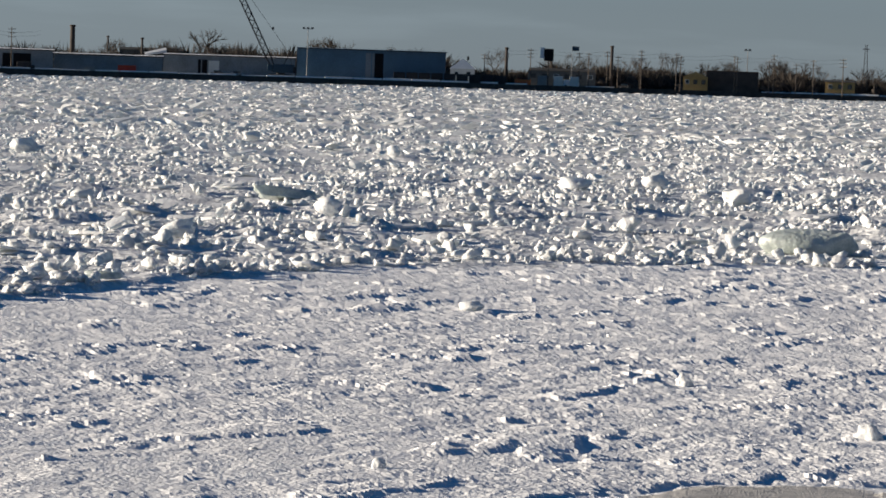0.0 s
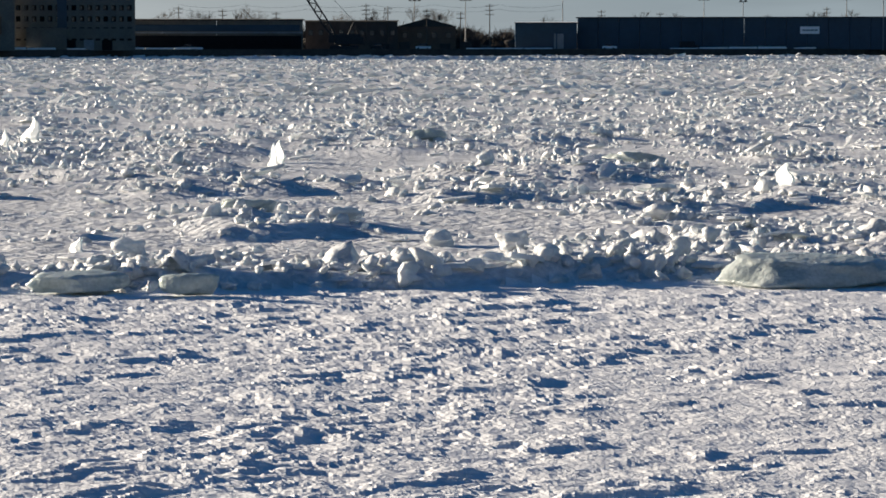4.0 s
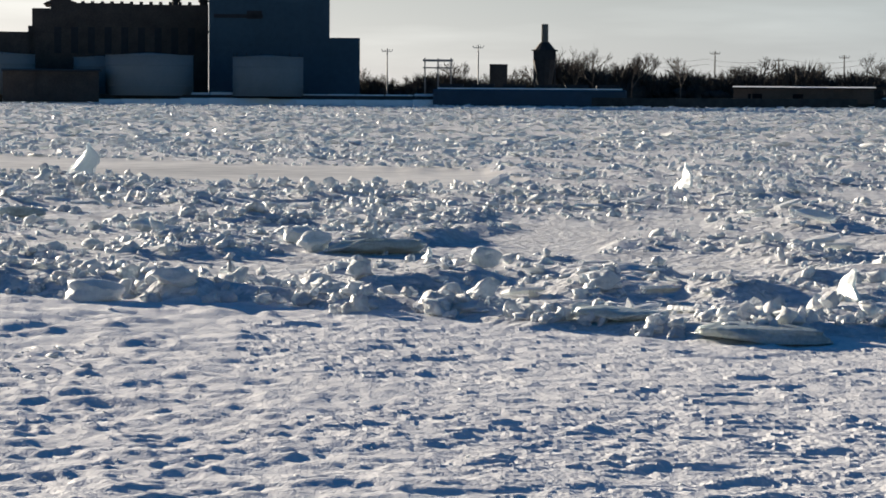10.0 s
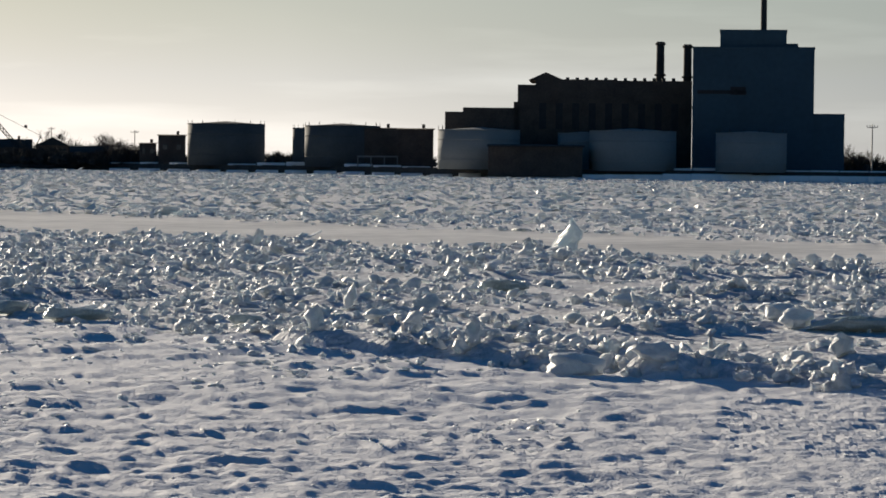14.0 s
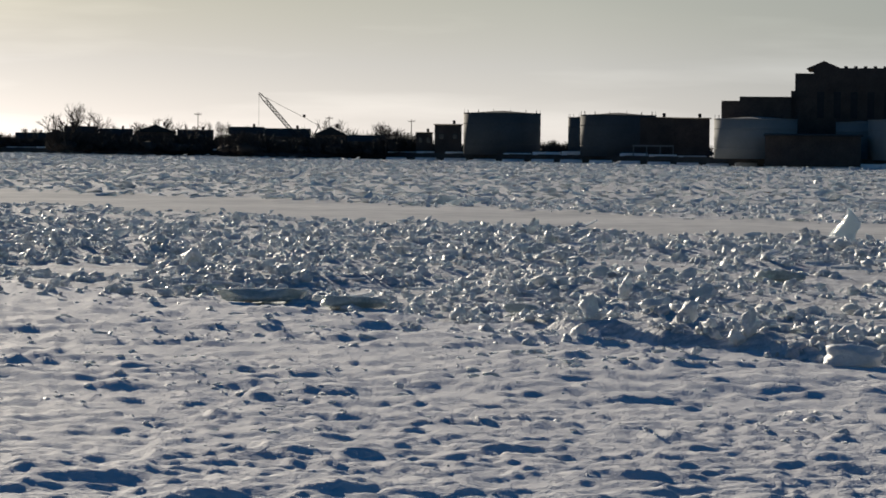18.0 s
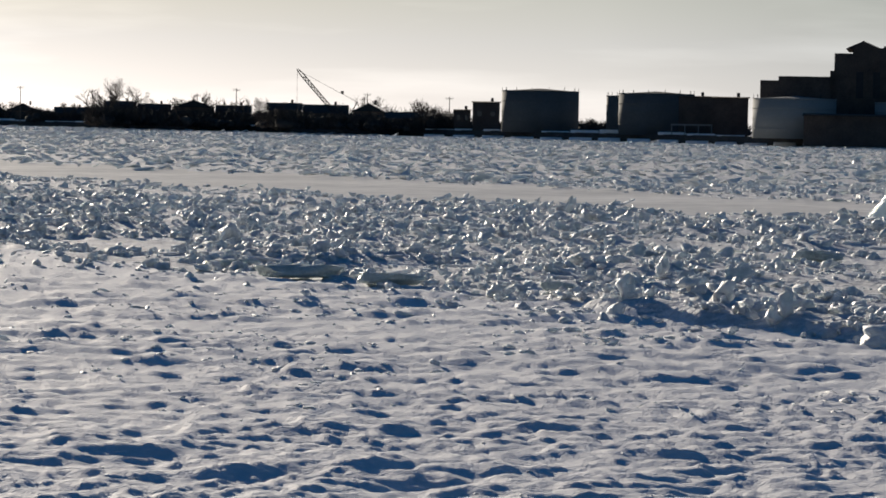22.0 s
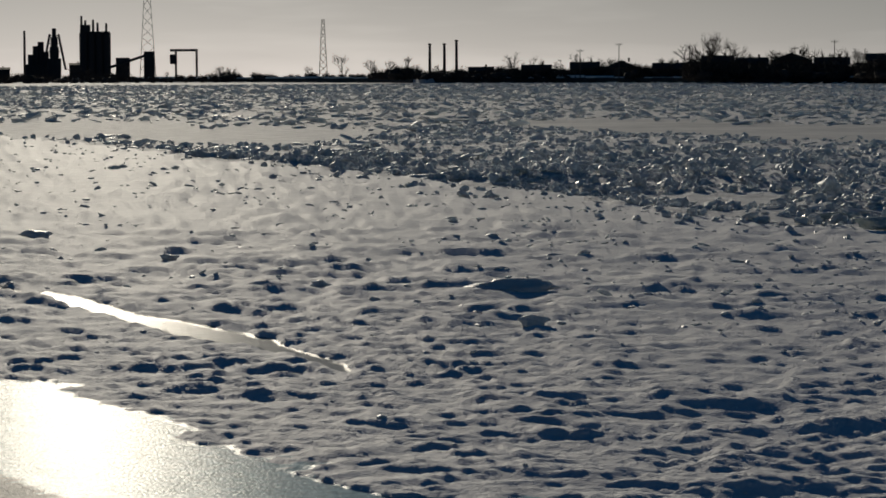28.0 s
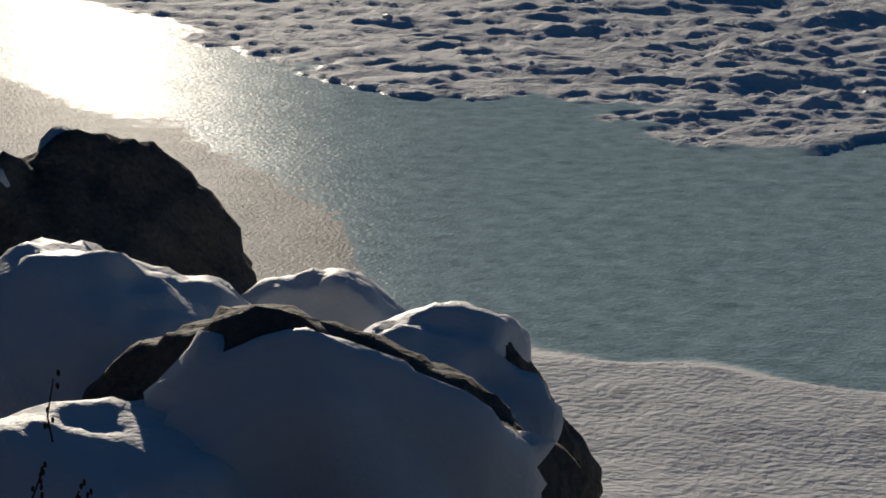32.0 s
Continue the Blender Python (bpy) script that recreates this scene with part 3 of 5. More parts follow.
def build_rubble():
    az, r, rnd = field(10000, 38, 95, 301, 0.41, 0.56)
    scatter("ice_rubble", KNOBS, az, r, 0.15 + 0.55 * rnd.beta(1.0, 6.0, len(az)), 0.5, 0.28, (CHUNK,), JUMBLE, 302, True)
    az, r, rnd = field(9000, 42, 125, 303, 0.44, 0.57)
    keep = az > -2
    az, r = az[keep], r[keep]
    scatter("ice_rubble", KNOBS, az, r, 0.22 + 0.5 * rnd.beta(1.2, 4.5, len(az)), 0.5, 0.22, (CHUNK,), "heaped blue-shaded lumps of ice against the light", 304, True)
    az, r, rnd = field(30000, 38, 115, 305, 0.36, 0.54)
    scatter("ice_rubble", PEBBLES, az, r, 0.07 + 0.33 * rnd.beta(1.0, 4.5, len(az)), 0.5, 0.2, (CHUNK,), "crumbs of broken snow ice between larger lumps", 306)
    az, r, rnd = field(7000, 38, 170, 311, 0.36, 0.57)
    scatter("ice_rubble", FLOES, az, r, 0.3 + 1.1 * rnd.beta(1.1, 4, len(az)), 0.16, 0.01, (CHUNK,), "flat broken floes with grey edges lying in the jam", 312, False, 1.1, 0.8)
    az, r, rnd = field(2600, 38, 140, 315, 0.44, 0.56)
    scatter("ice_rubble", SHARDS, az, r, 0.14 + 0.5 * rnd.beta(1.1, 5, len(az)), 0.5, 0.15, (CHUNK,), "tilted angular shards of broken river ice", 316)
    az, r, rnd = field(22000, 95, 190, 321, 0.34, 0.53)
    scatter("ice_rubble", PEBBLES, az, r, 0.18 + 0.55 * rnd.beta(1.2, 5.0, len(az)), 0.3, 0.15, (CHUNK,), JUMBLE, 322, False, 1.25)
    az, r, rnd = field(60000, 170, 640, 331, 0.24, 0.50, 1.2)
    scatter("ice_rubble", FLAKES, az, r, 0.5 + 1.2 * rnd.beta(1.2, 4.0, len(az)), 0.16, 0.05, (CHUNK,), "distant broken ice across the river", 332, False, 1.7, 0.5)
    az, r, rnd = field(34000, 560, 1080, 371, 0.26, 0.50)
    keep = (r < along(SHORE, az) - 8) & (r > 560)
    az, r = az[keep], r[keep]
    scatter("ice_rubble", FLAKES, az, r, 0.9 + 1.6 * rnd.beta(1.2, 4.0, len(az)), 0.10, 0.08, (CHUNK,), "distant broken ice below the quay", 372, False, 1.8, 0.5)
    rnd = np.random.RandomState(351)
    n = 3600
    az = rnd.uniform(-62, 36, n)
    r = along(RIDGE, az)
    x, y = -np.sin(np.radians(az)) * r, np.cos(np.radians(az)) * r
    r = front_line(az, x, y, r) + np.where(rnd.uniform(0, 1, n) < 0.4, rnd.uniform(-0.35, 0.6, n) - rnd.gamma(1.2, 1.2, n) * step(2, 12, az), rnd.gamma(1.5, 1.0, n)) * r / 42
    x, y, z, kind = lie(az, r)[:4]
    keep = (kind < 2) & (layers(x, y, 1.4, 99, 3) > rnd.uniform(0.42, 0.62, n) + 0.08 * step(-24, -34, az))
    az, r = az[keep], r[keep]
    scatter("ice_rubble", KNOBS, az, r, 0.10 + 0.6 * rnd.beta(1.0, 4.6, len(az)), 0.5, 0.25, (CHUNK,), "heaped ice lumps along the pressure ridge", 352, True)
    rnd = np.random.RandomState(341)
    n = 1100
    az = rnd.uniform(-62, 36, n)
    r = rnd.uniform(19, 1, n) + (along(RIDGE, az) - 19) * rnd.uniform(0, 1, n) ** 0.6
    ground = lie(az, r)
    keep = (ground[3] == 0) & (ground[4][0] < 0.05) & (r > 21) & (r < along(RIDGE, az))
    az, r = az[keep], r[keep]
    scatter("snow_crumbs", PEBBLES, az, r, 0.04 + 0.16 * rnd.beta(1, 7, len(az)), 0.3, 0.40, (CHUNK,), "crumbs of ice lying on the crusted snow", 342, True)
    rnd = np.random.RandomState(345)
    n = 3600
    az = rnd.uniform(4, 37, n)
    r = 34 + (along(RIDGE, az) - 34) * rnd.uniform(0, 1, n) ** 0.8
    ground = lie(az, r)
    keep = (ground[3] == 0) & (layers(ground[0], ground[1], 3.0, 347, 3) > rnd.uniform(0.38, 0.6, n))
    az, r = az[keep], r[keep]
    scatter("snow_crumbs", PEBBLES, az, r, (0.05 + 0.20 * rnd.beta(1, 6, len(az))) * np.sqrt(r / 34), 0.2, 0.35, (CHUNK,), "low frozen crumbs strewn over the level snow", 346, True, 1.6, 0.6)


build_rubble()


# ---- far quay ----
def build_quay():
    """A timber quay face along the far shore, in bays."""
    q = thing("quay_wall", pose(0, 0, 0), "dark tarred timber quay wall along the far river bank", "quay", kind="structure")
    a = np.arange(-66.2, 40.0, 0.6)
    for k in range(len(a) - 1):
        bm = bmesh.new()
        p = []
        for b in (a[k], a[k + 1]):
            d = float(along(SHORE, b))
            t = radians(b)
            for dd in (-2.0, 0.9):
                p.append((-math.sin(t) * (d + dd), math.cos(t) * (d + dd)))
        low = [bm.verts.new((*c, -0.4)) for c in p]
        top = [bm.verts.new((*c, LAND_Z + 0.25)) for c in p]
        for f in ((0, 2, 3, 1),):
            bm.faces.new([top[i] for i in f])
        for i, j in ((0, 2), (2, 3), (3, 1), (1, 0)):
            bm.faces.new((low[i], low[j], top[j], top[i]))
        bmesh.ops.recalc_face_normals(bm, faces=list(bm.faces))
        part("quay_bay", bm, QUAY, q)
        mid = (a[k] + a[k + 1]) / 2
        drift = float(layers(np.array([mid]), np.array([0.0]), 2.6, 55, 3)[0])
        if drift > 0.42:
            d = float(along(SHORE, mid))
            bank = box(d * radians(0.6) * 0.98, 2.4, 0.3 + 2.6 * (drift - 0.42), 0, 0, 0, None, 0.2)
            part("ploughed_snow", bank, ROOF_SNOW, q, "ploughed snow along the quay edge").matrix_local = at(mid, d + 3.2, LAND_Z + 0.1)
        if -3.0 < mid < 13.5:
            d = float(along(SHORE, mid))
            bank = box(d * radians(0.6) * 1.06, 3.0 + 0.8 * (k % 2), (0.7 + 1.5 * drift) * (1.0 if mid < 6.5 else 0.6), 0, 0, 0, None, 0.22)
            part("snow_bank", bank, ROOF_SNOW, q, "bank of blown snow against the quay").matrix_local = at(mid, d - 3.6, -0.1)


build_quay()


# ---- singular ice blocks on the jam ----
def boulder_mesh(sx, sy, sz, seed, bumps=0.22, level=3, cuts=5, near=0.55):
    """A worn lump: a ball cut by a few planes, then roughened."""
    rnd = random.Random(seed)
    bm = bmesh.new()
    bmesh.ops.create_icosphere(bm, subdivisions=level, radius=1)
    planes = [(Vector((rnd.gauss(0, 1), rnd.gauss(0, 1), rnd.gauss(0, 0.7))).normalized(), rnd.uniform(near, 0.85)) for _ in range(cuts)]
    off = Vector((rnd.uniform(-50, 50), rnd.uniform(-50, 50), 3))
    for v in bm.verts:
        for p, far in planes:
            d = v.co.dot(p)
            if d > far:
                v.co -= p * (d - far) * 0.85
        v.co += v.co.normalized() * bumps * (noise.noise(v.co * 1.7 + off) + 0.45 * noise.noise(v.co * 4.5 + off) + 0.22 * noise.noise(v.co * 11 + off))
        v.co = Vector((v.co.x * sx, v.co.y * sy, v.co.z * sz))
    return bm


def fin_mesh(w, d, h, seed, lean=0.25):
    """An upright shard of ice: a ragged, tapering plate."""
    rnd = random.Random(seed)
    bm = bmesh.new()
    n = 7
    front, back = [], []
    for k in range(n):
        u = k / (n - 1)
        half = w / 2 * (1 - u) ** 0.75 * rnd.uniform(0.75, 1.1) + 0.03 * w
        mid = lean * w * u + w * 0.10 * math.sin(u * 7 + seed)
        th = d / 2 * (1 - 0.75 * u)
        row_f = [bm.verts.new((mid + s * half, -th * (1 - 0.6 * s * s), h * u * (1 - 0.10 * abs(s)))) for s in (-1, -0.35, 0.3, 1)]
        row_b = [bm.verts.new((mid + s * half * 0.96, th * (1 - 0.6 * s * s), h * u * (1 - 0.10 * abs(s)))) for s in (-1, -0.35, 0.3, 1)]
        front.append(row_f)
        back.append(row_b)
    for k in range(n - 1):
        for i in range(3):
            bm.faces.new((front[k][i], front[k][i + 1], front[k + 1][i + 1], front[k + 1][i]))
            bm.faces.new((back[k][i + 1], back[k][i], back[k + 1][i], back[k + 1][i + 1]))
        for i, f in ((0, -1), (3, 1)):
            q = (front[k][i], front[k + 1][i], back[k + 1][i], back[k][i])
            bm.faces.new(q if f < 0 else q[::-1])
    for i in range(3):
        bm.faces.new((front[-1][i], front[-1][i + 1], back[-1][i + 1], back[-1][i]))
        bm.faces.new((front[0][i + 1], front[0][i], back[0][i], back[0][i + 1]))
    bmesh.ops.recalc_face_normals(bm, faces=list(bm.faces))
    return bm


def ground_z(az, r):
    return float(lie(np.array([az]), np.array([r]))[2][0])


def ice_piece(kind, az, r, w, h, seed, mat, label, tilt=0.0, name="ice_block", sink=0.12):
    rnd = random.Random(seed)
    if kind == "slab":
        bm = boulder_mesh(w / 2, w * rnd.uniform(0.24, 0.36), h, seed, 0.16, 4 if w > 1.4 else 3, 10, 0.6)
        for v in bm.verts:
            z = v.co.z / h
            v.co.z = h * (0.5 + 0.46 * math.tanh(2.4 * z)) + 0.05 * h * noise.noise(v.co * 5)
    elif kind == "fin":
        bm = fin_mesh(w * 1.7, max(0.16, 0.3 * w), h, seed)
    else:
        bm = boulder_mesh(w / 2, w * 0.42, h * 0.62, seed, 0.34, 3, 9, 0.45)
    if kind == "lump":
        low = min(v.co.z for v in bm.verts)
        bmesh.ops.translate(bm, verts=list(bm.verts), vec=(0, 0, -low))
    ob = part(name, bm, mat)
    if kind != "fin":
        smooth(ob)
    z = max(ground_z(az, r), ground_z(az + 0.25, r), ground_z(az - 0.25, r)) if kind != "slab" else max(ground_z(az, r - 0.4), ground_z(az, r - 0.8)) + 0.04
    ob.matrix_world = at(az, r, z - sink * h, rnd.uniform(-12, 12) - (64 if kind == "fin" else 0)) @ pose(0, 0, 0, tilt, rnd.uniform(-4, 4), 0)
    tagged(ob, label, "ice block", "blocks of broken river ice")
    return ob


WHITE_BLOCK = "snow-covered block of broken river ice on the jam"
for k, (az, r, w, h) in enumerate((
        (-30.0, 48.5, 0.9, 0.55), (-28.4, 49.9, 1.0, 0.46), (-29.4, 75.6, 0.9, 0.5), (-4.1, 52.1, 0.9, 0.5), (-0.6, 61.7, 1.1, 0.75),
        (-54.0, 88.8, 1.9, 0.6), (-55.7, 93.7, 1.5, 0.7), (-57.4, 84.8, 1.4, 0.8), (-43.5, 200, 1.5, 1.0), (-42.7, 110.8, 1.6, 0.9),
        (-47.3, 144, 1.5, 0.75), (-55.2, 65.3, 0.8, 0.6), (-50.3, 118, 1.1, 0.8), (-0.3, 63.5, 1.2, 0.6), (-19.0, 55, 0.9, 0.5),
        (-26.5, 54, 1.1, 0.55), (-33.0, 57, 1.0, 0.5), (-38.5, 52, 1.2, 0.5), (-46.0, 58, 1.1, 0.55), (-49.0, 66, 1.0, 0.6),
        (-14.0, 58, 0.9, 0.5), (-6.5, 48, 1.0, 0.5), (8.0, 60, 0.9, 0.45), (3.0, 70, 1.0, 0.5), (-22.0, 47, 0.9, 0.5))):
    ice_piece("lump", az, r, 0.72 * w, 0.6 * h, 400 + k, CHUNK, WHITE_BLOCK)
for k, (az, r, w, h, tilt) in enumerate((
        (-36.0, 41.7, 2.74, 0.46, 3), (-28.2, 99, 1.6, 0.4, -14), (-23.3, 39.5, 0.95, 0.34, -6), (-21.0, 40.2, 1.5, 0.30, 4),
        (-9.8, 40.2, 2.4, 0.22, 2), (-14.9, 49.3, 0.95, 0.2, -20), (-1.7, 61.2, 2.4, 0.3, -10), (-6.8, 42.2, 1.6, 0.2, 3),
        (16.2, 63.4, 2.2, 0.34, -5), (17.6, 68.5, 1.6, 0.2, -4), (14.35, 61.0, 1.7, 0.28, -5), (10.8, 59.1, 0.95, 0.2, -6),
        (-59.0, 60.3, 2.4, 0.6, 8), (-44.4, 45.9, 0.7, 0.15, 0), (-40.5, 56, 1.7, 0.3, -12), (-48.0, 74, 2.0, 0.35, -10),
        (-17.5, 68, 1.8, 0.3, -14), (-32.5, 83, 2.0, 0.35, -12), (-24.5, 60, 1.5, 0.28, -15), (5.5, 78, 1.6, 0.3, -12))):
    ice_piece("slab", az, r, w, h, 500 + k, SLAB, "thick grey-green slab of river ice with worn rims", tilt, "ice_slab")
for k, (az, r, w, h) in enumerate((
        (4.2, 108.7, 1.25, 1.5), (-8.18, 101, 1.1, 1.15), (-25.1, 85, 0.65, 0.8), (-40.1, 112, 0.5, 0.9), (-11.55, 47, 0.75, 0.58),
        (-12.25, 55, 0.85, 0.45), (-20.06, 94, 0.8, 0.95), (-19.5, 91, 0.45, 0.7), (-25.0, 82.6, 0.5, 0.85), (-35.5, 69.7, 0.75, 0.6),
        (-17.3, 55.3, 0.4, 0.35), (-20.96, 49, 0.3, 0.3), (6.5, 53.6, 0.36, 0.32), (-2.9, 54.8, 0.3, 0.3))):
    ice_piece("fin", az, r, w, h, 600 + k, CLEAR, "upright translucent shard of clear ice lit from behind", 0, "ice_shard", 0.1)
for k, (az, r, w, h) in enumerate(((3.96, 47.3, 1.1, 0.4), (2.25, 47.0, 0.95, 0.3), (-60.3, 29.1, 0.34, 0.2), (-56.5, 33.6, 0.26, 0.18),
                                   (-52.0, 43.2, 0.46, 0.16), (-50.2, 25.3, 0.15, 0.11), (23.7, 39.7, 0.55, 0.16), (33.9, 62, 0.8, 0.18),
                                   (28.05, 46.9, 0.42, 0.13), (31.2, 54.6, 0.42, 0.12), (24.2, 45.6, 1.5, 0.26))):
    ice_piece("lump", az, r, w, h, 700 + k, CHUNK, "lone lump of ice lying on the crusted snow", 0, "ice_block", 0.42)


ridge_rnd = random.Random(911)
for k in range(120):
    az = ridge_rnd.uniform(-61, 24) if k % 3 else ridge_rnd.uniform(-30, 8)
    r = float(along(RIDGE, az)) + ridge_rnd.choice((0.2, 0.5, 1.0, 1.9)) * float(along(RIDGE, az)) / 42
    w = ridge_rnd.uniform(0.18, 0.42)
    ice_piece("lump", az, r, w, w * ridge_rnd.uniform(0.35, 0.6), 1000 + k, CHUNK, "rough snow-white ice block heaved up along the pressure ridge", ridge_rnd.uniform(-15, 15), "ice_block", 0.2)


# ---- boulders of the near bank ----
def rock(az, r, z, sx, sy, sz, seed, cover, thick, low, label, turn=0.0, slant=(0.0, 0.0), rise=1.0, peak=0.0):
    """A boulder with a cap of snow; cover: how much is snowed over, slant: towards which side the snow lies."""
    ob = thing("boulder", at(az, r, z, turn), label, "rock", "boulders on the bank")
    base = boulder_mesh(1, 1, 1, seed, 0.13, 5, 6)
    for v in base.verts:
        v.co.z *= 1 + peak * (0.45 - abs(v.co.x)) * (v.co.z > 0)
    snow = base.copy()
    off = Vector((seed * 3.1, 7.7, 1.3))
    for v in base.verts:
        v.co += v.co.normalized() * (0.03 * noise.noise(v.co * 14 + off) + 0.02 * noise.noise(v.co * 31 + off))
        v.co = Vector((v.co.x * sx, v.co.y * sy, v.co.z * sz))
    for v in snow.verts:
        n = v.co.normalized()
        lies = rise * n.z + slant[0] * n.x + slant[1] * n.y + 0.42 * noise.noise(v.co * 2.1 + off) + 0.20 * noise.noise(v.co * 6 + off)
        g = min(1, max(0, (lies - (1 - cover)) / 0.14))
        g = g * g * (3 - 2 * g)
        r_ = v.co.length
        v.co = n * (r_ + thick * g - low * (1 - g)) + n * (0.010 * noise.noise(v.co * 24 + off) + 0.014 * noise.noise(v.co * 9 + off)) * g
        v.co = Vector((v.co.x * sx, v.co.y * sy, v.co.z * sz))
    smooth(part("stone", base, ROCK, ob))
    smooth(part("snow_cap", snow, DRIFT, ob, "cap of wind-packed snow"))
    return ob


rock(28.8, 8.6, 0.82, 0.92, 0.72, 0.93, 31, 0.60, 0.06, 0.10, "large dark boulder half buried in packed snow", 0, (0.05, -1.0), 0.02, 0.35)
rock(33.4, 9.8, 0.95, 0.72, 0.6, 0.80, 22, 0.95, 0.10, 0.08, "rounded boulder under a thick cap of snow", 20, (-0.1, -0.6))
rock(33.6, 11.5, 0.66, 1.05, 0.7, 1.06, 27, 0.03, 0.04, 0.09, "tall bare dark boulder with scraps of snow", 40, (0.1, 0.12))
rock(28.5, 10.9, 0.66, 0.42, 0.5, 0.52, 24, 0.9, 0.09, 0.08, "small boulder rounded by snow", 0, (-0.3, -0.5))
rock(26.0, 9.6, 0.54, 0.62, 0.55, 0.74, 28, 0.80, 0.07, 0.08, "snow-capped boulder with a dark bare flank", 0, (-0.95, -0.45))
rock(33.9, 8.1, 0.98, 0.60, 0.55, 0.42, 36, 0.97, 0.06, 0.06, "low boulder under rough sunlit snow", 0, (0, 0.2))
rock(35.9, 9.2, 0.70, 0.60, 0.5, 0.50, 26, 0.85, 0.08, 0.08, "snowed-over boulder among dead weeds", 0, (0, -0.4))


def weed(az, r, h, seed):
    rnd = random.Random(seed)
    ob = thing("dead_weed", at(az, r, ground_z(az, r)), "dry brown weed stalk standing in the snow", "weed", "dead weeds on the bank")
    p = Vector((0, 0, -0.05))
    bm, tops = bmesh.new(), []
    for k in range(6):
        q = p + Vector((rnd.uniform(-0.02, 0.03), rnd.uniform(-0.01, 0.01), (h + 0.05) / 6))
        rod(p, q, 0.006 - 0.0006 * k, 0.0054 - 0.0006 * k, 5, bm)
        tops.append(q)
        p = q
    part("stem", bm, WEED, ob)
    for k, q in enumerate(tops[3:]):
        for _ in range(4):
            bm = boulder_mesh(0.006, 0.006, 0.011, rnd.randint(0, 999), 0.3, 1, 2)
            bmesh.ops.translate(bm, verts=list(bm.verts), vec=q + Vector((rnd.uniform(-0.016, 0.016), rnd.uniform(-0.01, 0.01), rnd.uniform(-0.04, 0.02))))
            part("seed_head", bm, WEED, ob)


for az, r, h, s in ((34.3, 7.9, 0.62, 1), (34.0, 7.3, 0.30, 2), (33.7, 7.2, 0.34, 3), (33.3, 7.1, 0.26, 4), (35.0, 7.5, 0.35, 5)):
    weed(az, r, h, s)


# ---- far shore: makers ----
def span(az0, az1, d):
    return d * radians(az0 - az1)


def warehouse(az0, az1, d, top, depth, mat, label, bays, roof=ROOF_SNOW, doors=(), base=LAND_Z, ribs=True, lean_to=0.0):
    """A long steel shed: wall bays between posts, an overhanging roof, doors (from, to, height, material) along its width 0..1."""
    w, h = span(az0, az1, d), top - base
    ob = thing("warehouse", at((az0 + az1) / 2, d, base), label, "warehouse")
    step_ = w / bays
    for k in range(bays):
        x = -w / 2 + (k + 0.5) * step_
        part("wall_bay", box(step_ - 0.12, depth, h - 0.5, x, depth / 2), mat, ob)
        if ribs:
            part("post", box(0.35, 0.25, h - 0.5, x - step_ / 2, -0.1), mat, ob)
    part("plinth", box(w - 0.2, depth - 0.4, 0.5, 0, depth / 2), CONCRETE_SHADED, ob)
    bm = bmesh.new()
    prof = [(-0.7, h - 0.55), (-0.7, h - 0.3), (depth * 0.5, h + lean_to), (depth + 0.5, h - 0.3), (depth + 0.5, h - 0.55)]
    ends = [[bm.verts.new((s * (w / 2 + 0.4), y, z)) for y, z in prof] for s in (-1, 1)]
    bm.faces.new(ends[0])
    bm.faces.new(ends[1][::-1])
    for i in range(5):
        j = (i + 1) % 5
        bm.faces.new((ends[0][i], ends[1][i], ends[1][j], ends[0][j]))
    bmesh.ops.recalc_face_normals(bm, faces=list(bm.faces))
    part("roof", bm, roof, ob)
    part("eave_board", box(w + 0.9, 0.15, 0.3, 0, -0.78, h - 0.6), STEEL, ob)
    # VOID doors are black boxes painted as the shade of open bays.
    for a, b, dh, dm in doors:
        x = -w / 2 + (a + b) / 2 * w
        part("door", box((b - a) * w, 0.2, dh, x, -0.12), dm, ob)
    return ob


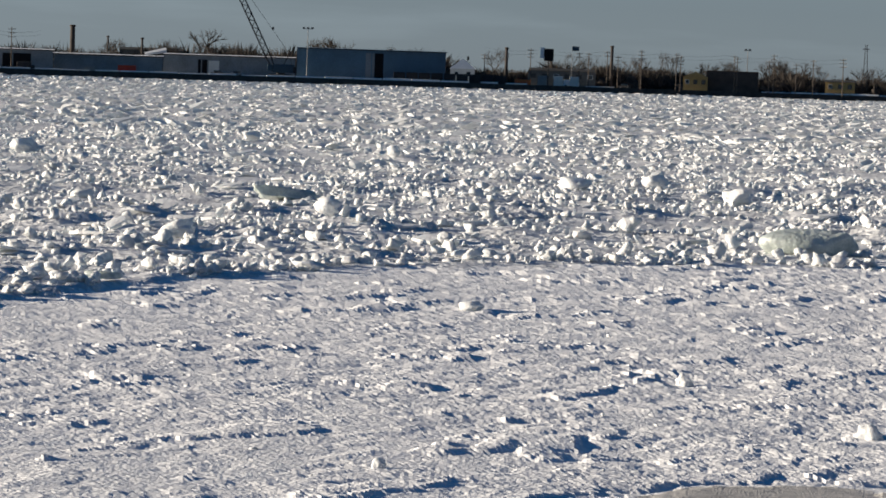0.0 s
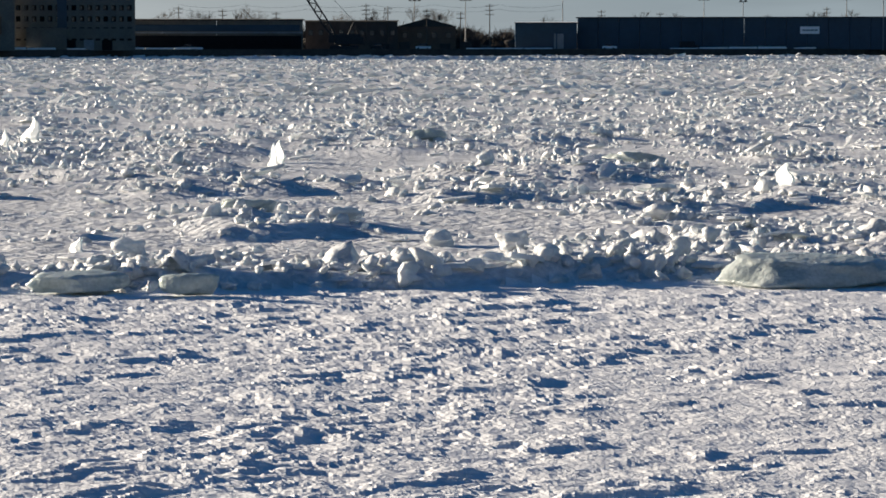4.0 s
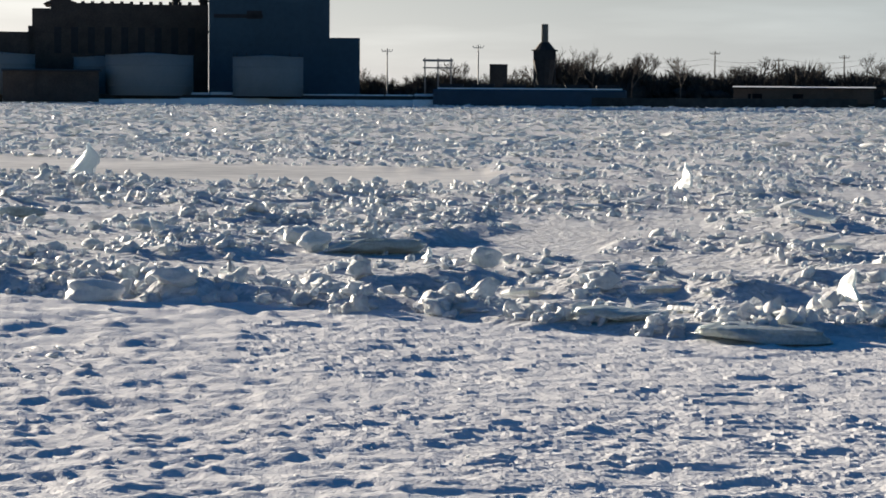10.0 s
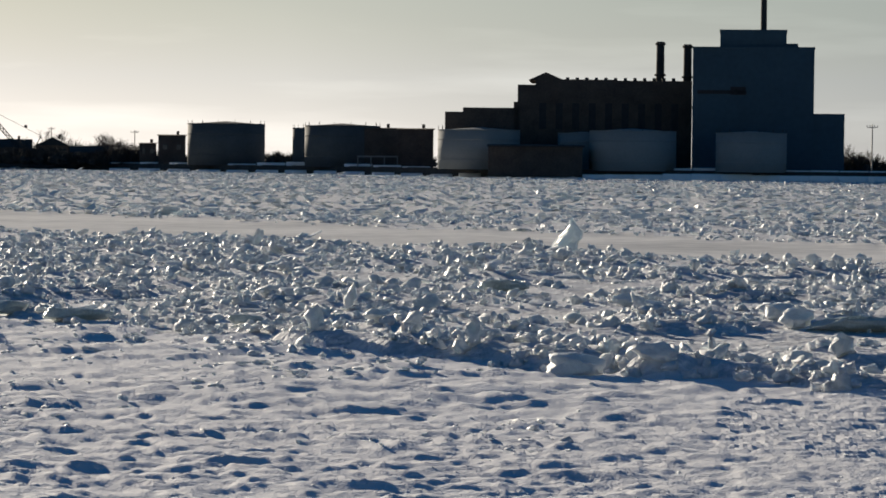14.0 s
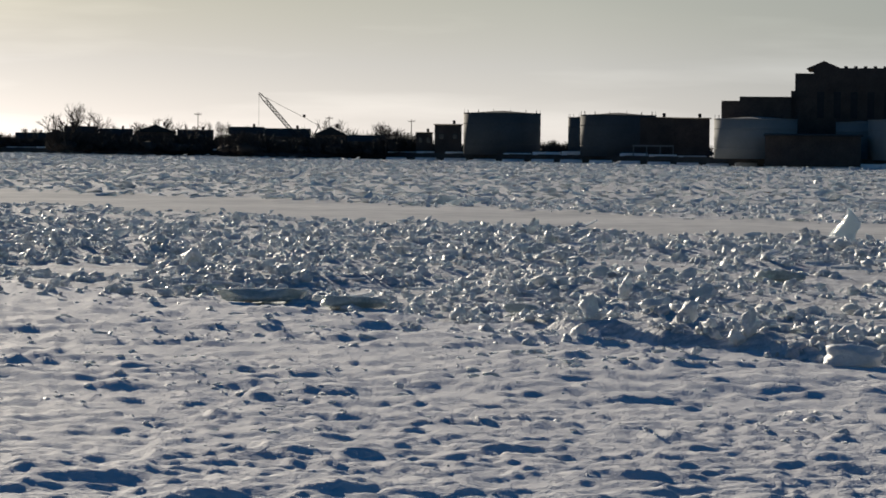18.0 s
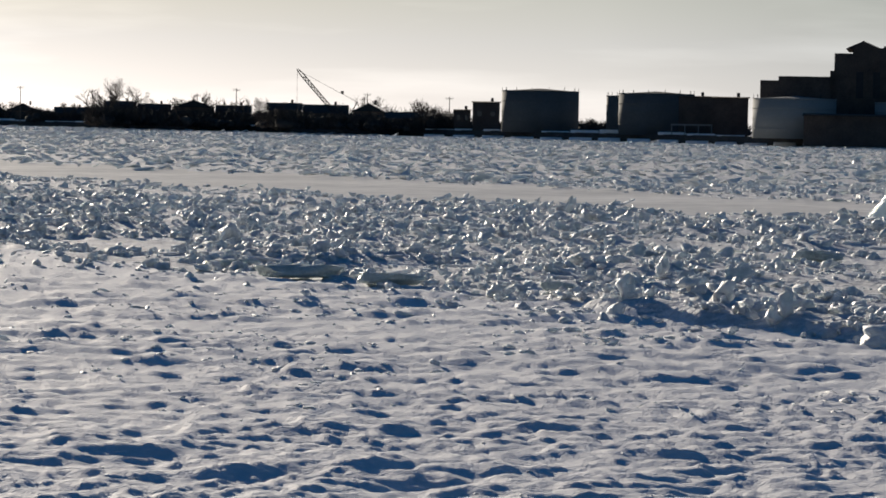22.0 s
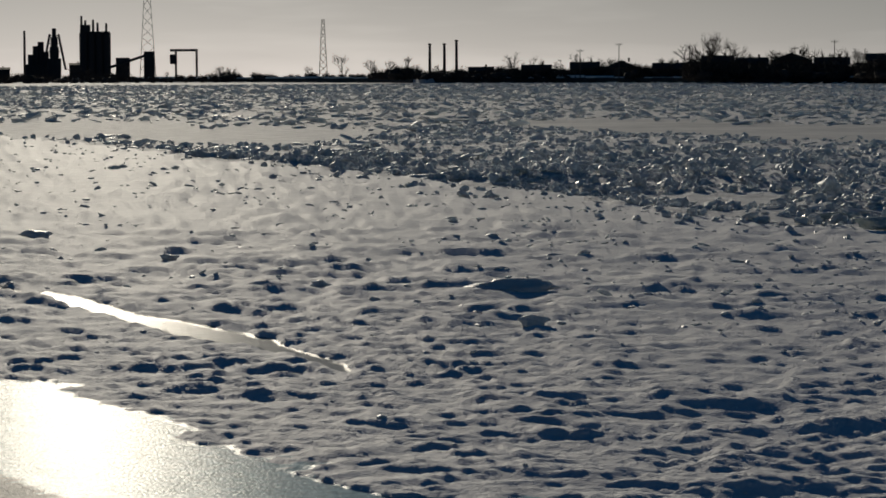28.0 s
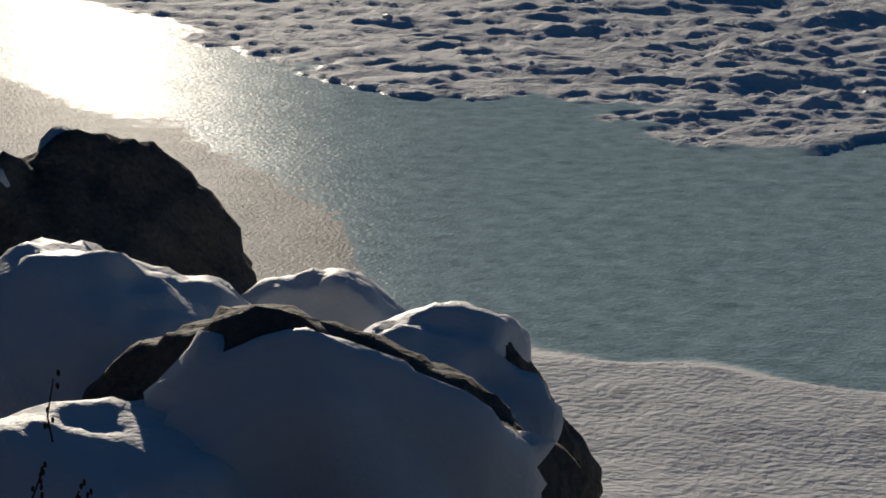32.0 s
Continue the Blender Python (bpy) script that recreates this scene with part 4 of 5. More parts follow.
def lattice_crane(az, d, boom_az, boom_top, label, scale=1.0, cabin=STEEL, flip=1):
    """A crawler crane: two tracks, a house, a lattice boom, stays and a hook."""
    ob = thing("crawler_crane", at(az, d, LAND_Z), label, "crane", "quayside cranes")
    s = scale
    for y in (-1.9, 1.9):
        part("track", box(7.0 * s, 1.0, 1.2, 0, y, 0, None, 0.3), STEEL, ob)
    part("turntable", rod((0, 0, 1.2), (0, 0, 1.7), 1.6, None, 14), STEEL, ob)
    part("house", box(6.5 * s, 3.4, 3.0, -1.0 * flip * -1, 0, 1.7, None, 0.2), cabin, ob)
    part("cab", box(1.8, 1.4, 2.4, -3.2 * s * flip * -1 * -1, -1.6, 2.2, None, 0.15), cabin, ob)
    part("counterweight", box(1.4, 3.6, 2.2, 4.2 * s * flip, 0, 1.7, None, 0.2), STEEL, ob)
    dx = d * radians(az - boom_az)
    foot, tip = Vector((math.copysign(2.2, dx), 0, 2.6)), Vector((dx, 0, boom_top - LAND_Z))
    side = Vector((0, 1, 0))
    axis = (tip - foot).normalized()
    out = axis.cross(side).normalized()
    chords = []
    for a in (-1, 1):
        for b in (-1, 1):
            g = 0.75 * s
            p = [foot + side * a * 0.4 + out * b * 0.3, foot.lerp(tip, 0.12) + side * a * g + out * b * g,
                 foot.lerp(tip, 0.86) + side * a * g + out * b * g, tip + side * a * 0.25 + out * b * 0.25]
            bm = bmesh.new()
            for u, v in zip(p, p[1:]):
                rod(u, v, 0.22 * s, None, 5, bm)
            part("boom_chord", bm, STEEL, ob)
            chords.append(p)
    n = 22
    bm = bmesh.new()
    for k in range(n):
        u0, u1 = 0.12 + 0.74 * k / n, 0.12 + 0.74 * (k + 1) / n
        for a in (-1, 1):
            g = 0.75 * s
            sgn = 1 if k % 2 else -1
            rod(foot.lerp(tip, u0) + side * a * g - out * sgn * g, foot.lerp(tip, u1) + side * a * g + out * sgn * g, 0.14, None, 4, bm)
            rod(foot.lerp(tip, u0) + out * a * g - side * sgn * g, foot.lerp(tip, u1) + out * a * g + side * sgn * g, 0.14, None, 4, bm)
    part("boom_lacing", bm, STEEL, ob)
    mast = Vector((-math.copysign(3.0, dx), 0, 8.5))
    part("gantry", rod((-math.copysign(1.0, dx), 0, 4.5), mast, 0.18, None, 5), STEEL, ob)
    part("stay", rod(mast, foot.lerp(tip, 0.97), 0.06, None, 4), STEEL, ob)
    part("stay", rod(mast, (-math.copysign(4.0, dx), 0, 4.0), 0.06, None, 4), STEEL, ob)
    part("pendant_block", box(0.9, 0.5, 0.9, *(mast.lerp(tip, 0.25))), STEEL, ob)
    low = Vector((tip.x, 0, tip.z - 12))
    part("hoist_rope", rod(tip, low, 0.05, None, 4), STEEL, ob)
    part("hook_block", box(0.7, 0.5, 1.6, low.x, 0, low.z - 1.6, None, 0.15), STEEL, ob)
    return ob


def utility_pole(az, d, top, arms=2, mat=POLE_WOOD, base=LAND_Z):
    h = top - base
    ob = thing("utility_pole", at(az, d, base), "weathered timber utility pole with crossarms", "utility pole", "utility poles of the yard")
    part("shaft", rod((0, 0, -0.3), (0, 0, h), 0.20, 0.13, 7), mat, ob)
    for k in range(arms):
        part("crossarm", box(2.4, 0.14, 0.16, 0, -0.25, h - 0.8 - 1.3 * k), mat, ob)
        for x in (-1.2, -0.5, 0.5, 1.2):
            part("insulator", rod((x, -0.25, h - 0.58 - 1.3 * k), (x, -0.25, h - 0.2 - 1.3 * k), 0.11, 0.06, 5), GALV, ob)
    return ob


def light_mast(az, d, top, heads=2, base=LAND_Z):
    h = top - base
    ob = thing("light_mast", at(az, d, base), "tall galvanised floodlight mast over the yard", "light mast", "floodlight masts of the yard")
    part("shaft", rod((0, 0, -0.3), (0, 0, h), 0.20, 0.12, 8), GALV, ob)
    part("bracket", box(0.9 * heads + 1.2, 0.2, 0.2, 0, 0, h), GALV, ob)
    for k in range(heads):
        part("floodlight", box(0.9, 0.7, 0.55, (k - (heads - 1) / 2) * 1.5, -0.2, h + 0.15, None, 0.1), STEEL, ob)
    return ob


def tank(az0, az1, d, top, mat, label, base=LAND_Z, rings=3):
    r, h = span(az0, az1, d) / 2, top - base
    ob = thing("storage_tank", at((az0 + az1) / 2, d, base), label, "storage tank", "riverside storage tanks")
    smooth(part("shell", rod((0, 0, 0), (0, 0, h), r, None, 56), mat, ob)).data.polygons.foreach_set("use_smooth", [len(p.vertices) == 4 for p in ob.children[0].data.polygons])
    part("roof", rod((0, 0, h), (0, 0, h + r * 0.07), r - 0.1, r * 0.08, 56), mat, ob)
    for k in range(rings + 1):
        part("rim", rod((0, 0, h * (k + 0.96) / (rings + 1)), (0, 0, h * (k + 0.96) / (rings + 1) + 0.22), r + 0.09, None, 56), mat, ob)
    for k in range(14):
        a = 2 * math.pi * k / 14
        part("rail_post", rod((math.cos(a) * (r - 0.15), math.sin(a) * (r - 0.15), h), (math.cos(a) * (r - 0.15), math.sin(a) * (r - 0.15), h + 1.0), 0.05, None, 4), STEEL, ob)
    return ob


def stack(az, d, z0, z1, r0, r1, label, mat=BRICK_CHIM, bands=2, name="chimney"):
    ob = thing(name, at(az, d, z0), label, "chimney", "chimneys")
    smooth(part("shaft", rod((0, 0, 0), (0, 0, z1 - z0), r0, r1, 18), mat, ob))
    for k in range(bands):
        z = (z1 - z0) * (1 - 0.01 - 0.24 * k)
        part("collar", rod((0, 0, z - 0.5), (0, 0, z), r1 + 0.3 + 0.1 * k, None, 18), mat, ob)
    return ob


def house(az0, az1, d, eave, ridge, depth, wall, label, windows=3, roof=ROOF_TAR, base=LAND_Z, gable=False, kind="building"):
    """A town building: walls, pitched or flat roof, windows in frames, a chimney."""
    w, h, rz = span(az0, az1, d), eave - base, ridge - base
    ob = thing(kind, at((az0 + az1) / 2, d, base), label, "building")
    part("wall", box(w, depth, h, 0, depth / 2), wall, ob)
    bm = bmesh.new()
    if gable:
        ends = [[bm.verts.new((x, s, z)) for x, z in ((-w / 2 - 0.4, h), (0, rz), (w / 2 + 0.4, h))] for s in (-0.4, depth + 0.4)]
    else:
        ends = [[bm.verts.new((s, y, z)) for y, z in ((-0.4, h), (depth / 2, rz), (depth + 0.4, h))] for s in (-w / 2 - 0.4, w / 2 + 0.4)]
    bm.faces.new(ends[0])
    bm.faces.new(ends[1][::-1])
    for i in range(3):
        j = (i + 1) % 3
        bm.faces.new((ends[0][i], ends[1][i], ends[1][j], ends[0][j]))
    bmesh.ops.recalc_face_normals(bm, faces=list(bm.faces))
    part("roof", bm, roof, ob)
    for k in range(windows):
        x = -w / 2 + (k + 0.5) * w / windows
        f = part("window", box(min(1.6, w / windows * 0.5), 0.16, 1.7, x, -0.03, h * 0.5), PALE_CLAD if k % 3 == 0 and wall not in (DARK_BRICK, BROWN_BRICK) else STEEL, ob)
        part("pane", box(min(1.3, w / windows * 0.4), 0.05, 1.4, x, -0.14, h * 0.5 + 0.15), GLASS_DARK, f)
    part("chimney", box(0.8, 0.8, 1.6, w * 0.22, depth / 2, rz - 0.6), DARK_BRICK, ob)
    return ob


# ---- bare trees ----
def twig_tree(seed, h=10.0, spread=0.42, depth=5, thick=1.0):
    """Verts and quads of a bare crown: a forking trunk that ends in many fine twigs."""
    rnd = random.Random(seed)
    vs, fs = [], []

    def limb(p, q, r0, r1):
        ax = (q - p).normalized()
        u = ax.orthogonal().normalized()
        v = ax.cross(u)
        b = len(vs)
        for c, r in ((p, r0), (q, r1)):
            for k in range(3):
                a = 2.0944 * k
                vs.append(c + (u * math.cos(a) + v * math.sin(a)) * r)
        for k in range(3):
            fs.append((b + k, b + (k + 1) % 3, b + 3 + (k + 1) % 3, b + 3 + k))

    def grow(p, way, length, r, left):
        q = p + way * length
        limb(p, q, r, r * 0.66)
        if not left:
            return
        for _ in range(3 if left > 1 else 4):
            turn = Vector((rnd.gauss(0, spread), rnd.gauss(0, spread), rnd.gauss(0.10, 0.22)))
            grow(p.lerp(q, rnd.uniform(0.6, 1.0)), (way + turn).normalized(), length * rnd.uniform(0.58, 0.86), r * 0.6, left - 1)

    base = Vector((0, 0, -0.2))
    grow(base, Vector((rnd.gauss(0, 0.05), rnd.gauss(0, 0.05), 1)).normalized(), h * 0.30, h * 0.022 * thick, depth)
    v = np.array([x[:] for x in vs])
    v[:, 2] *= h / v[:, 2].max()
    return v, np.array(fs)


TREES = [twig_tree(40 + k, 10.0, 0.46 + 0.06 * (k % 3), 6, 0.8) for k in range(4)]
SCRUB = [twig_tree(60 + k, 10.0, 0.6, 4, 1.1) for k in range(6)]


def brush(seed, n=80):
    """A thicket of thin bare stems, one unit high."""
    rnd = random.Random(seed)
    vs, fs = [], []
    for k in range(n):
        a, reach, lift = rnd.uniform(0, 6.28), rnd.uniform(0, 0.30), rnd.uniform(0.0, 0.45)
        p = Vector((math.cos(a) * reach, math.sin(a) * reach, lift))
        q = p + Vector((math.cos(a) * rnd.uniform(0, 0.35), math.sin(a) * rnd.uniform(0, 0.35), rnd.uniform(0.2, 0.62) * (1 - reach)))
        w, b = rnd.uniform(0.012, 0.035), rnd.uniform(0, 6.28)
        side = Vector((math.cos(b) * w, math.sin(b) * w, 0))
        fs.append((len(vs), len(vs) + 1, len(vs) + 2))
        vs += [p - side, p + side, q]
    return np.array([v[:] for v in vs]), np.array(fs)


BRUSH = [brush(90 + k) for k in range(10)]


def build_tree_kinds():
    kinds = []
    for k, (v, f) in enumerate(TREES):
        ob = thing("bare_tree", pose(0, 0, -400 - 30 * k), "bare winter tree with a fine twiggy crown", "tree", "bare trees on the far bank")
        grown("trunk", v[:6], f[:3], (BARK,), ob)
        grown("crown", v[6:], f[3:] - 6, (TWIG,), ob)
        kinds.append(ob)
    return kinds


def build_trees(spots):
    kinds = build_tree_kinds()
    rnd = random.Random(77)
    for k, (az, d, top) in enumerate(spots):
        s = (top - LAND_Z) / 10.0
        src = kinds[k % 4]
        m = at(az, d, LAND_Z, rnd.uniform(0, 360))
        if k < 4:
            src.matrix_world = m @ Matrix.Diagonal((s, s, s, 1))
        else:
            c = copy_thing(src, m)
            c.scale = (s, s, s)


def woods(name, az0, az1, d, top, n, seed, label, rows=40.0, base=LAND_Z, low=0.55, mat=WOODS, fill=(0.62, 0.95)):
    """A belt of bare woodland and scrub, seen only from across the river."""
    rnd = np.random.RandomState(seed)
    vs, fs, b = [], [], 0
    for k in range(int(n * 0.11)):
        v, f = SCRUB[rnd.randint(0, 6)]
        az, dd = rnd.uniform(az1, az0), d + rnd.uniform(0, rows)
        s = (top - base) / 10.0 * rnd.uniform(low, 1.1) * (0.8 + 0.5 * float(rough(np.array(az * 1.7), np.array(0.0), 1.0, seed)))
        a, c = np.radians(az), rnd.uniform(0, 6.28)
        x, y = v[:, 0] * np.cos(c) - v[:, 1] * np.sin(c), v[:, 0] * np.sin(c) + v[:, 1] * np.cos(c)
        vs.append(np.stack([x * s * 1.25 - np.sin(a) * dd, y * s * 1.25 + np.cos(a) * dd, v[:, 2] * s + base], -1))
        fs.append(np.concatenate([f[:, :3], f[:, [0, 2, 3]]]) + b)
        b += len(v)
    for k in range(int(n * 2.6)):
        v, f = KNOBS[rnd.randint(0, len(KNOBS))] if k % 3 == 0 else BRUSH[rnd.randint(0, len(BRUSH))]
        az, dd = rnd.uniform(az1, az0), d + rnd.uniform(2, rows)
        peak = (top - base) * rnd.uniform(*fill) * (0.75 + 0.5 * float(rough(np.array(az * 1.7), np.array(0.0), 1.0, seed)))
        s = peak * (rnd.uniform(0.4, 0.75) if k % 3 == 0 else rnd.uniform(0.55, 1.0))
        a, c = np.radians(az), rnd.uniform(0, 6.28)
        x, y = v[:, 0] * np.cos(c) - v[:, 1] * np.sin(c), v[:, 0] * np.sin(c) + v[:, 1] * np.cos(c)
        up = base + (0.25 * s if k % 3 == 0 else max(0.0, peak - s) * rnd.uniform(0, 1))
        vs.append(np.stack([x * s * 1.2 - np.sin(a) * dd, y * s * 1.2 + np.cos(a) * dd, v[:, 2] * s + up], -1))
        fs.append(f + b)
        b += len(v)
    v, f = np.concatenate(vs), np.concatenate(fs)
    ob = grown(name, v, f, (mat,), None, None, True)
    return tagged(ob, label, "woodland", kind="stuff")


# ---- far shore, from the upstream yards to the mill downstream ----
GREY_SHED = "low grey corrugated quayside shed with snow on its roof"
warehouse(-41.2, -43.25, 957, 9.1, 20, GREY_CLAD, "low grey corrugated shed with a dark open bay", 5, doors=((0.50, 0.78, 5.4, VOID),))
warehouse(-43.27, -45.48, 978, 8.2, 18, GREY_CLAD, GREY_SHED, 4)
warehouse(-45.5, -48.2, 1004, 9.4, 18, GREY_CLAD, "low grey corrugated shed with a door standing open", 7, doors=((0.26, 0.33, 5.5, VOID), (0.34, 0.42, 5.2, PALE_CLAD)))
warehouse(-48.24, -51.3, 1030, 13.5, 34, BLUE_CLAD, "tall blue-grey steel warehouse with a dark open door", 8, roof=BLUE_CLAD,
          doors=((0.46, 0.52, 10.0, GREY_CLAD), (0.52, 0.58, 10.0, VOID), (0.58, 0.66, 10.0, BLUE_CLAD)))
w = warehouse(-31.3, -38.15, 880, 12.4, 40, NAVY_CLAD, "very long navy-blue steel warehouse on the quay", 16, roof=NAVY_CLAD, ribs=False)
part("sign", box(6.0, 0.12, 2.3, 20.5, -0.3, 4.9), LETTER, w, "pale unreadable sign board")
for k in range(4):
    part("sign_bar", box(1.0, 0.05, 0.5, 18.7 + 1.25 * k, -0.42, 5.8), GREY_CLAD, w)
w = warehouse(-30.04, -31.3, 872, 10.7, 30, NAVY_CLAD, "lower navy shed with its sunlit end painted white", 3, roof=ROOF_SNOW, doors=((0.62, 0.78, 5.0, GREY_CLAD),))
# White colour stands for sunlight on the shed's left end.
part("end_wall", box(0.25, 30, 8.0, -9.8, 15, 0.2), LETTER, w, "end wall painted white as its sunlit side")
warehouse(-38.2, -38.82, 876, 12.6, 30, VOID, "near-black gable bay of a navy warehouse", 1, roof=NAVY_CLAD, ribs=False)

lattice_crane(-47.9, 990, -46.65, 44.0, "black crawler crane with a raised lattice boom", 1.2, NAVY_CLAD, 1)
lattice_crane(-39.75, 912, -40.75, 40.0, "dark green crawler crane with a lattice boom", 1.0, STEEL, -1)
lattice_crane(-26.5, 838, -24.72, 42.0, "black crawler crane standing on the quay edge", 1.2, STEEL, 1)
lattice_crane(15.2, 890, 16.25, 20.5, "small dark crane in the riverside yard", 0.7, STEEL, 1)


def crate(name, az, d, w, dep, h, mat, label, category, bands=3, base=LAND_Z):
    ob = thing(name, at(az, max(d, float(along(SHORE, az)) + 6), base), label, category)
    part("body", box(w, dep, h, 0, 0, 0, None, 0.08), mat, ob)
    for k in range(bands):
        part("rib", box(0.15, dep + 0.14, h * 0.92, -w / 2 + (k + 0.5) * w / bands, 0, h * 0.04), mat, ob)
    return ob


crate("skip", -44.75, 925, 6.2, 2.6, 2.5, RED, "bright red steel skip on the quay", "skip", 5, LAND_Z)
crate("skip", -52.9, 1030, 6.0, 2.6, 2.2, ORANGE, "orange steel skip in the yard", "skip", 5)
crate("truck_box", -44.0, 930, 3.5, 2.4, 1.6, WHITE_SHADED, "white lump of snow-covered cargo", "cargo", 2)
crate("cargo_stack", -40.9, 905, 4.5, 3, 3.0, PALE_CLAD, "pale stack of wrapped cargo", "cargo", 4)
for k in range(3):
    crate("container", -53.3 - 0.33 * k, 1040, 3.4, 2.6, 3.8, PALE_CLAD if k else WHITE_SHADED, "white site container in the yard", "container", 4)
for k in range(9):
    crate("barge_load", -50.35 - 0.26 * k, 1022, 4.3, 8, 3.4, STEEL, "dark bundle of steel pipes on the quay", "pipe bundle", 6)
crate("coal_heap_wall", -57.2, 1070, 20, 8, 8.0, DARK_BRICK, "dark timber coal bunker", "bunker", 8)
house(-56.2, -56.7, 1062, 7.0, 9.3, 7, YELLOW, "small yellow gabled weigh house", 3, YELLOW, gable=True)
house(-59.1, -59.7, 1075, 7.0, 7.8, 7, YELLOW, "small yellow site office block", 3)
house(-54.4, -53.0, 1100, 8.0, 9.0, 12, CONCRETE_SHADED, "grey low works building in the yard", 6)
house(-51.4, -51.9, 1090, 7.5, 11.5, 9, PALE_CLAD, "white gabled house behind the yard", 2, ROOF_SNOW, gable=True)
board = thing("hoarding", at(-53.42, 1050, LAND_Z), "billboard on a post above the yard", "billboard")
part("post", rod((0, 0, 0), (0, 0, 9.5), 0.25, None, 8), STEEL, board)
part("panel", box(3.6, 0.4, 4.6, 0, 0, 9.5), VOID, board)
part("panel", box(1.6, 0.4, 4.0, -2.4, 0.3, 10.5), LETTER, board)
mast = thing("flag_pole", at(-53.9, 1052, LAND_Z), "flag pole with a dark drooping flag", "flag pole")
part("shaft", rod((0, 0, 0), (0, 0, 15.5), 0.12, 0.07, 6), GALV, mast)
part("flag", box(2.6, 0.12, 1.7, 1.3, 0, 13.6), NAVY_CLAD, mast)
for az, d, top, r in ((-43.63, 1050, 19.0, 0.9), (-44.35, 1060, 15.5, 0.3), (-45.05, 1060, 15.2, 0.4), (-54.72, 1130, 19.0, 0.6), (-52.55, 1130, 17.0, 0.6)):
    stack(az, d, LAND_Z, top, r * 1.2, r, "slender dark works chimney behind the sheds", BRICK_CHIM, 1)
house(-44.6, -45.9, 1120, 11.0, 12.0, 20, CONCRETE_SHADED, "pale flat factory block behind the sheds", 6)
for az, d, top in ((-48.44, 996, 19.5), (-37.54, 880, 18.8), (-41.97, 932, 19.5), (-57.5, 1073, 17.9), (-31.0, 930, 19.0), (-33.9, 935, 18.2), (-34.7, 935, 17.6), (-36.8, 940, 18.4), (-27.95, 900, 17.5), (-29.0, 910, 17.8)):
    light_mast(az, d, top, 2 + int(az * 7) % 2)
for k, az in enumerate((-52.1, -53.05, -54.05, -54.85, -55.3, -56.05, -57.3, -57.95, -58.5, -59.45, -40.3, -40.9, -41.5, -42.4, -23.1, -24.0, -25.1, -26.95, -27.4, -28.2, -28.9, -29.5, -31.8, -33.0, -35.2, -36.4)):
    utility_pole(az, 1052 if az < -50 else 940 if az < -30 else 850, 13.5 + 2.4 * ((k * 7) % 4) / 3, 2 + k % 2)
tower = thing("lattice_tower", at(-59.9, 1083, LAND_Z), "slim steel lattice tower with dish aerials", "lattice tower")
for a in (-1, 1):
    for b in (-1, 1):
        part("leg", rod((a, b, 0), (a * 0.35, b * 0.35, 20), 0.14, 0.1, 5), STEEL, tower)
for k in range(10):
    z = 2 * k
    g = 1 - 0.65 * z / 20
    part("brace", rod((-g, -g, z), (g, -g, z + 2), 0.07, None, 4), STEEL, tower)
part("platform", box(2.4, 2.4, 0.4, 0, 0, 18), GALV, tower)

# the long elevated wharf shed and works
w = warehouse(-22.1, -25.65, 822, 11.2, 20, CONCRETE_SHADED, "long two-storey wharf shed with a dark sheet painted as shade of the open ground floor", 10, roof=CONCRETE_SHADED, ribs=False)
# Black sheet stands in for shade under the open ground floor.
part("undercroft", box(50, 0.5, 4.2, 0, -0.35, 0.0), VOID, w, "dark sheet painted as shade of the open ground floor")
part("band", box(50.6, 0.5, 0.5, 0, -0.6, 4.9), GREY_CLAD, w)
part("strip_window", box(49, 0.3, 1.8, 0, -0.3, 5.6), NAVY_CLAD, w)
house(-25.7, -27.6, 850, 10.6, 11.0, 16, DARK_BRICK, "dark brick works building with a flat roof", 9, ROOF_TAR)
house(-27.6, -28.8, 856, 9.0, 11.6, 14, BROWN_BRICK, "brown gabled works building", 4, ROOF_TAR, gable=True)
for k in range(7):
    crate("pallet_stack", -26.9 - 0.42 * k, 838, 3.2, 2.4, 1.4 + 0.5 * (k % 3), (POLE_WOOD, STEEL, ROOF_TAR)[k % 3], "dark stack of pallets and scrap on the quay", "pallets", 3)

# the derelict grain elevator
ele = thing("grain_elevator", at(-16.635, 724, LAND_Z), "derelict fluted concrete grain elevator with a faded blue band", "grain elevator")
W = span(-15.07, -18.2, 724)
part("core", box(W, 24, 38, 0, 12.6), CONCRETE, ele)
for k in range(13):
    x = -W / 2 + (k + 0.5) * W / 13
    smooth(part("silo_flute", rod((x, 2.0, 4.4), (x, 2.0, 38), 2.45, None, 28), CONCRETE, ele))
part("plinth", box(W + 0.3, 2.0, 4.3, 0, 0.2), CONCRETE_SHADED, ele, "chalky white stained base")
part("ledge", box(W + 0.6, 2.4, 0.5, 0, 0.1, 4.0), GREY_CLAD, ele, "peeling white ledge")
part("banner", box(W + 0.4, 0.5, 9, 0, -1.0, 21.2), BANNER, ele, "faded blue painted band")
for k in range(9):
    part("sign_bar", box(0.9 if k % 3 else 0.6, 0.1, 1.3, -4.5 + 1.25 * k, -1.32, 22.6), LETTER, ele)
# Black boxes painted as the darkness within doorways.
for k, (x, ww) in enumerate(((-6, 3.0), (-1.5, 2.6), (7, 5.5), (13.5, 4.5))):
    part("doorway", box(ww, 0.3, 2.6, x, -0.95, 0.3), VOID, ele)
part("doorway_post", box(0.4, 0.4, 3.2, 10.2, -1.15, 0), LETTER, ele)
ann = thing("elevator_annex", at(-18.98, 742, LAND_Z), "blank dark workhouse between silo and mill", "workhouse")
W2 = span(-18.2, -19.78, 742)
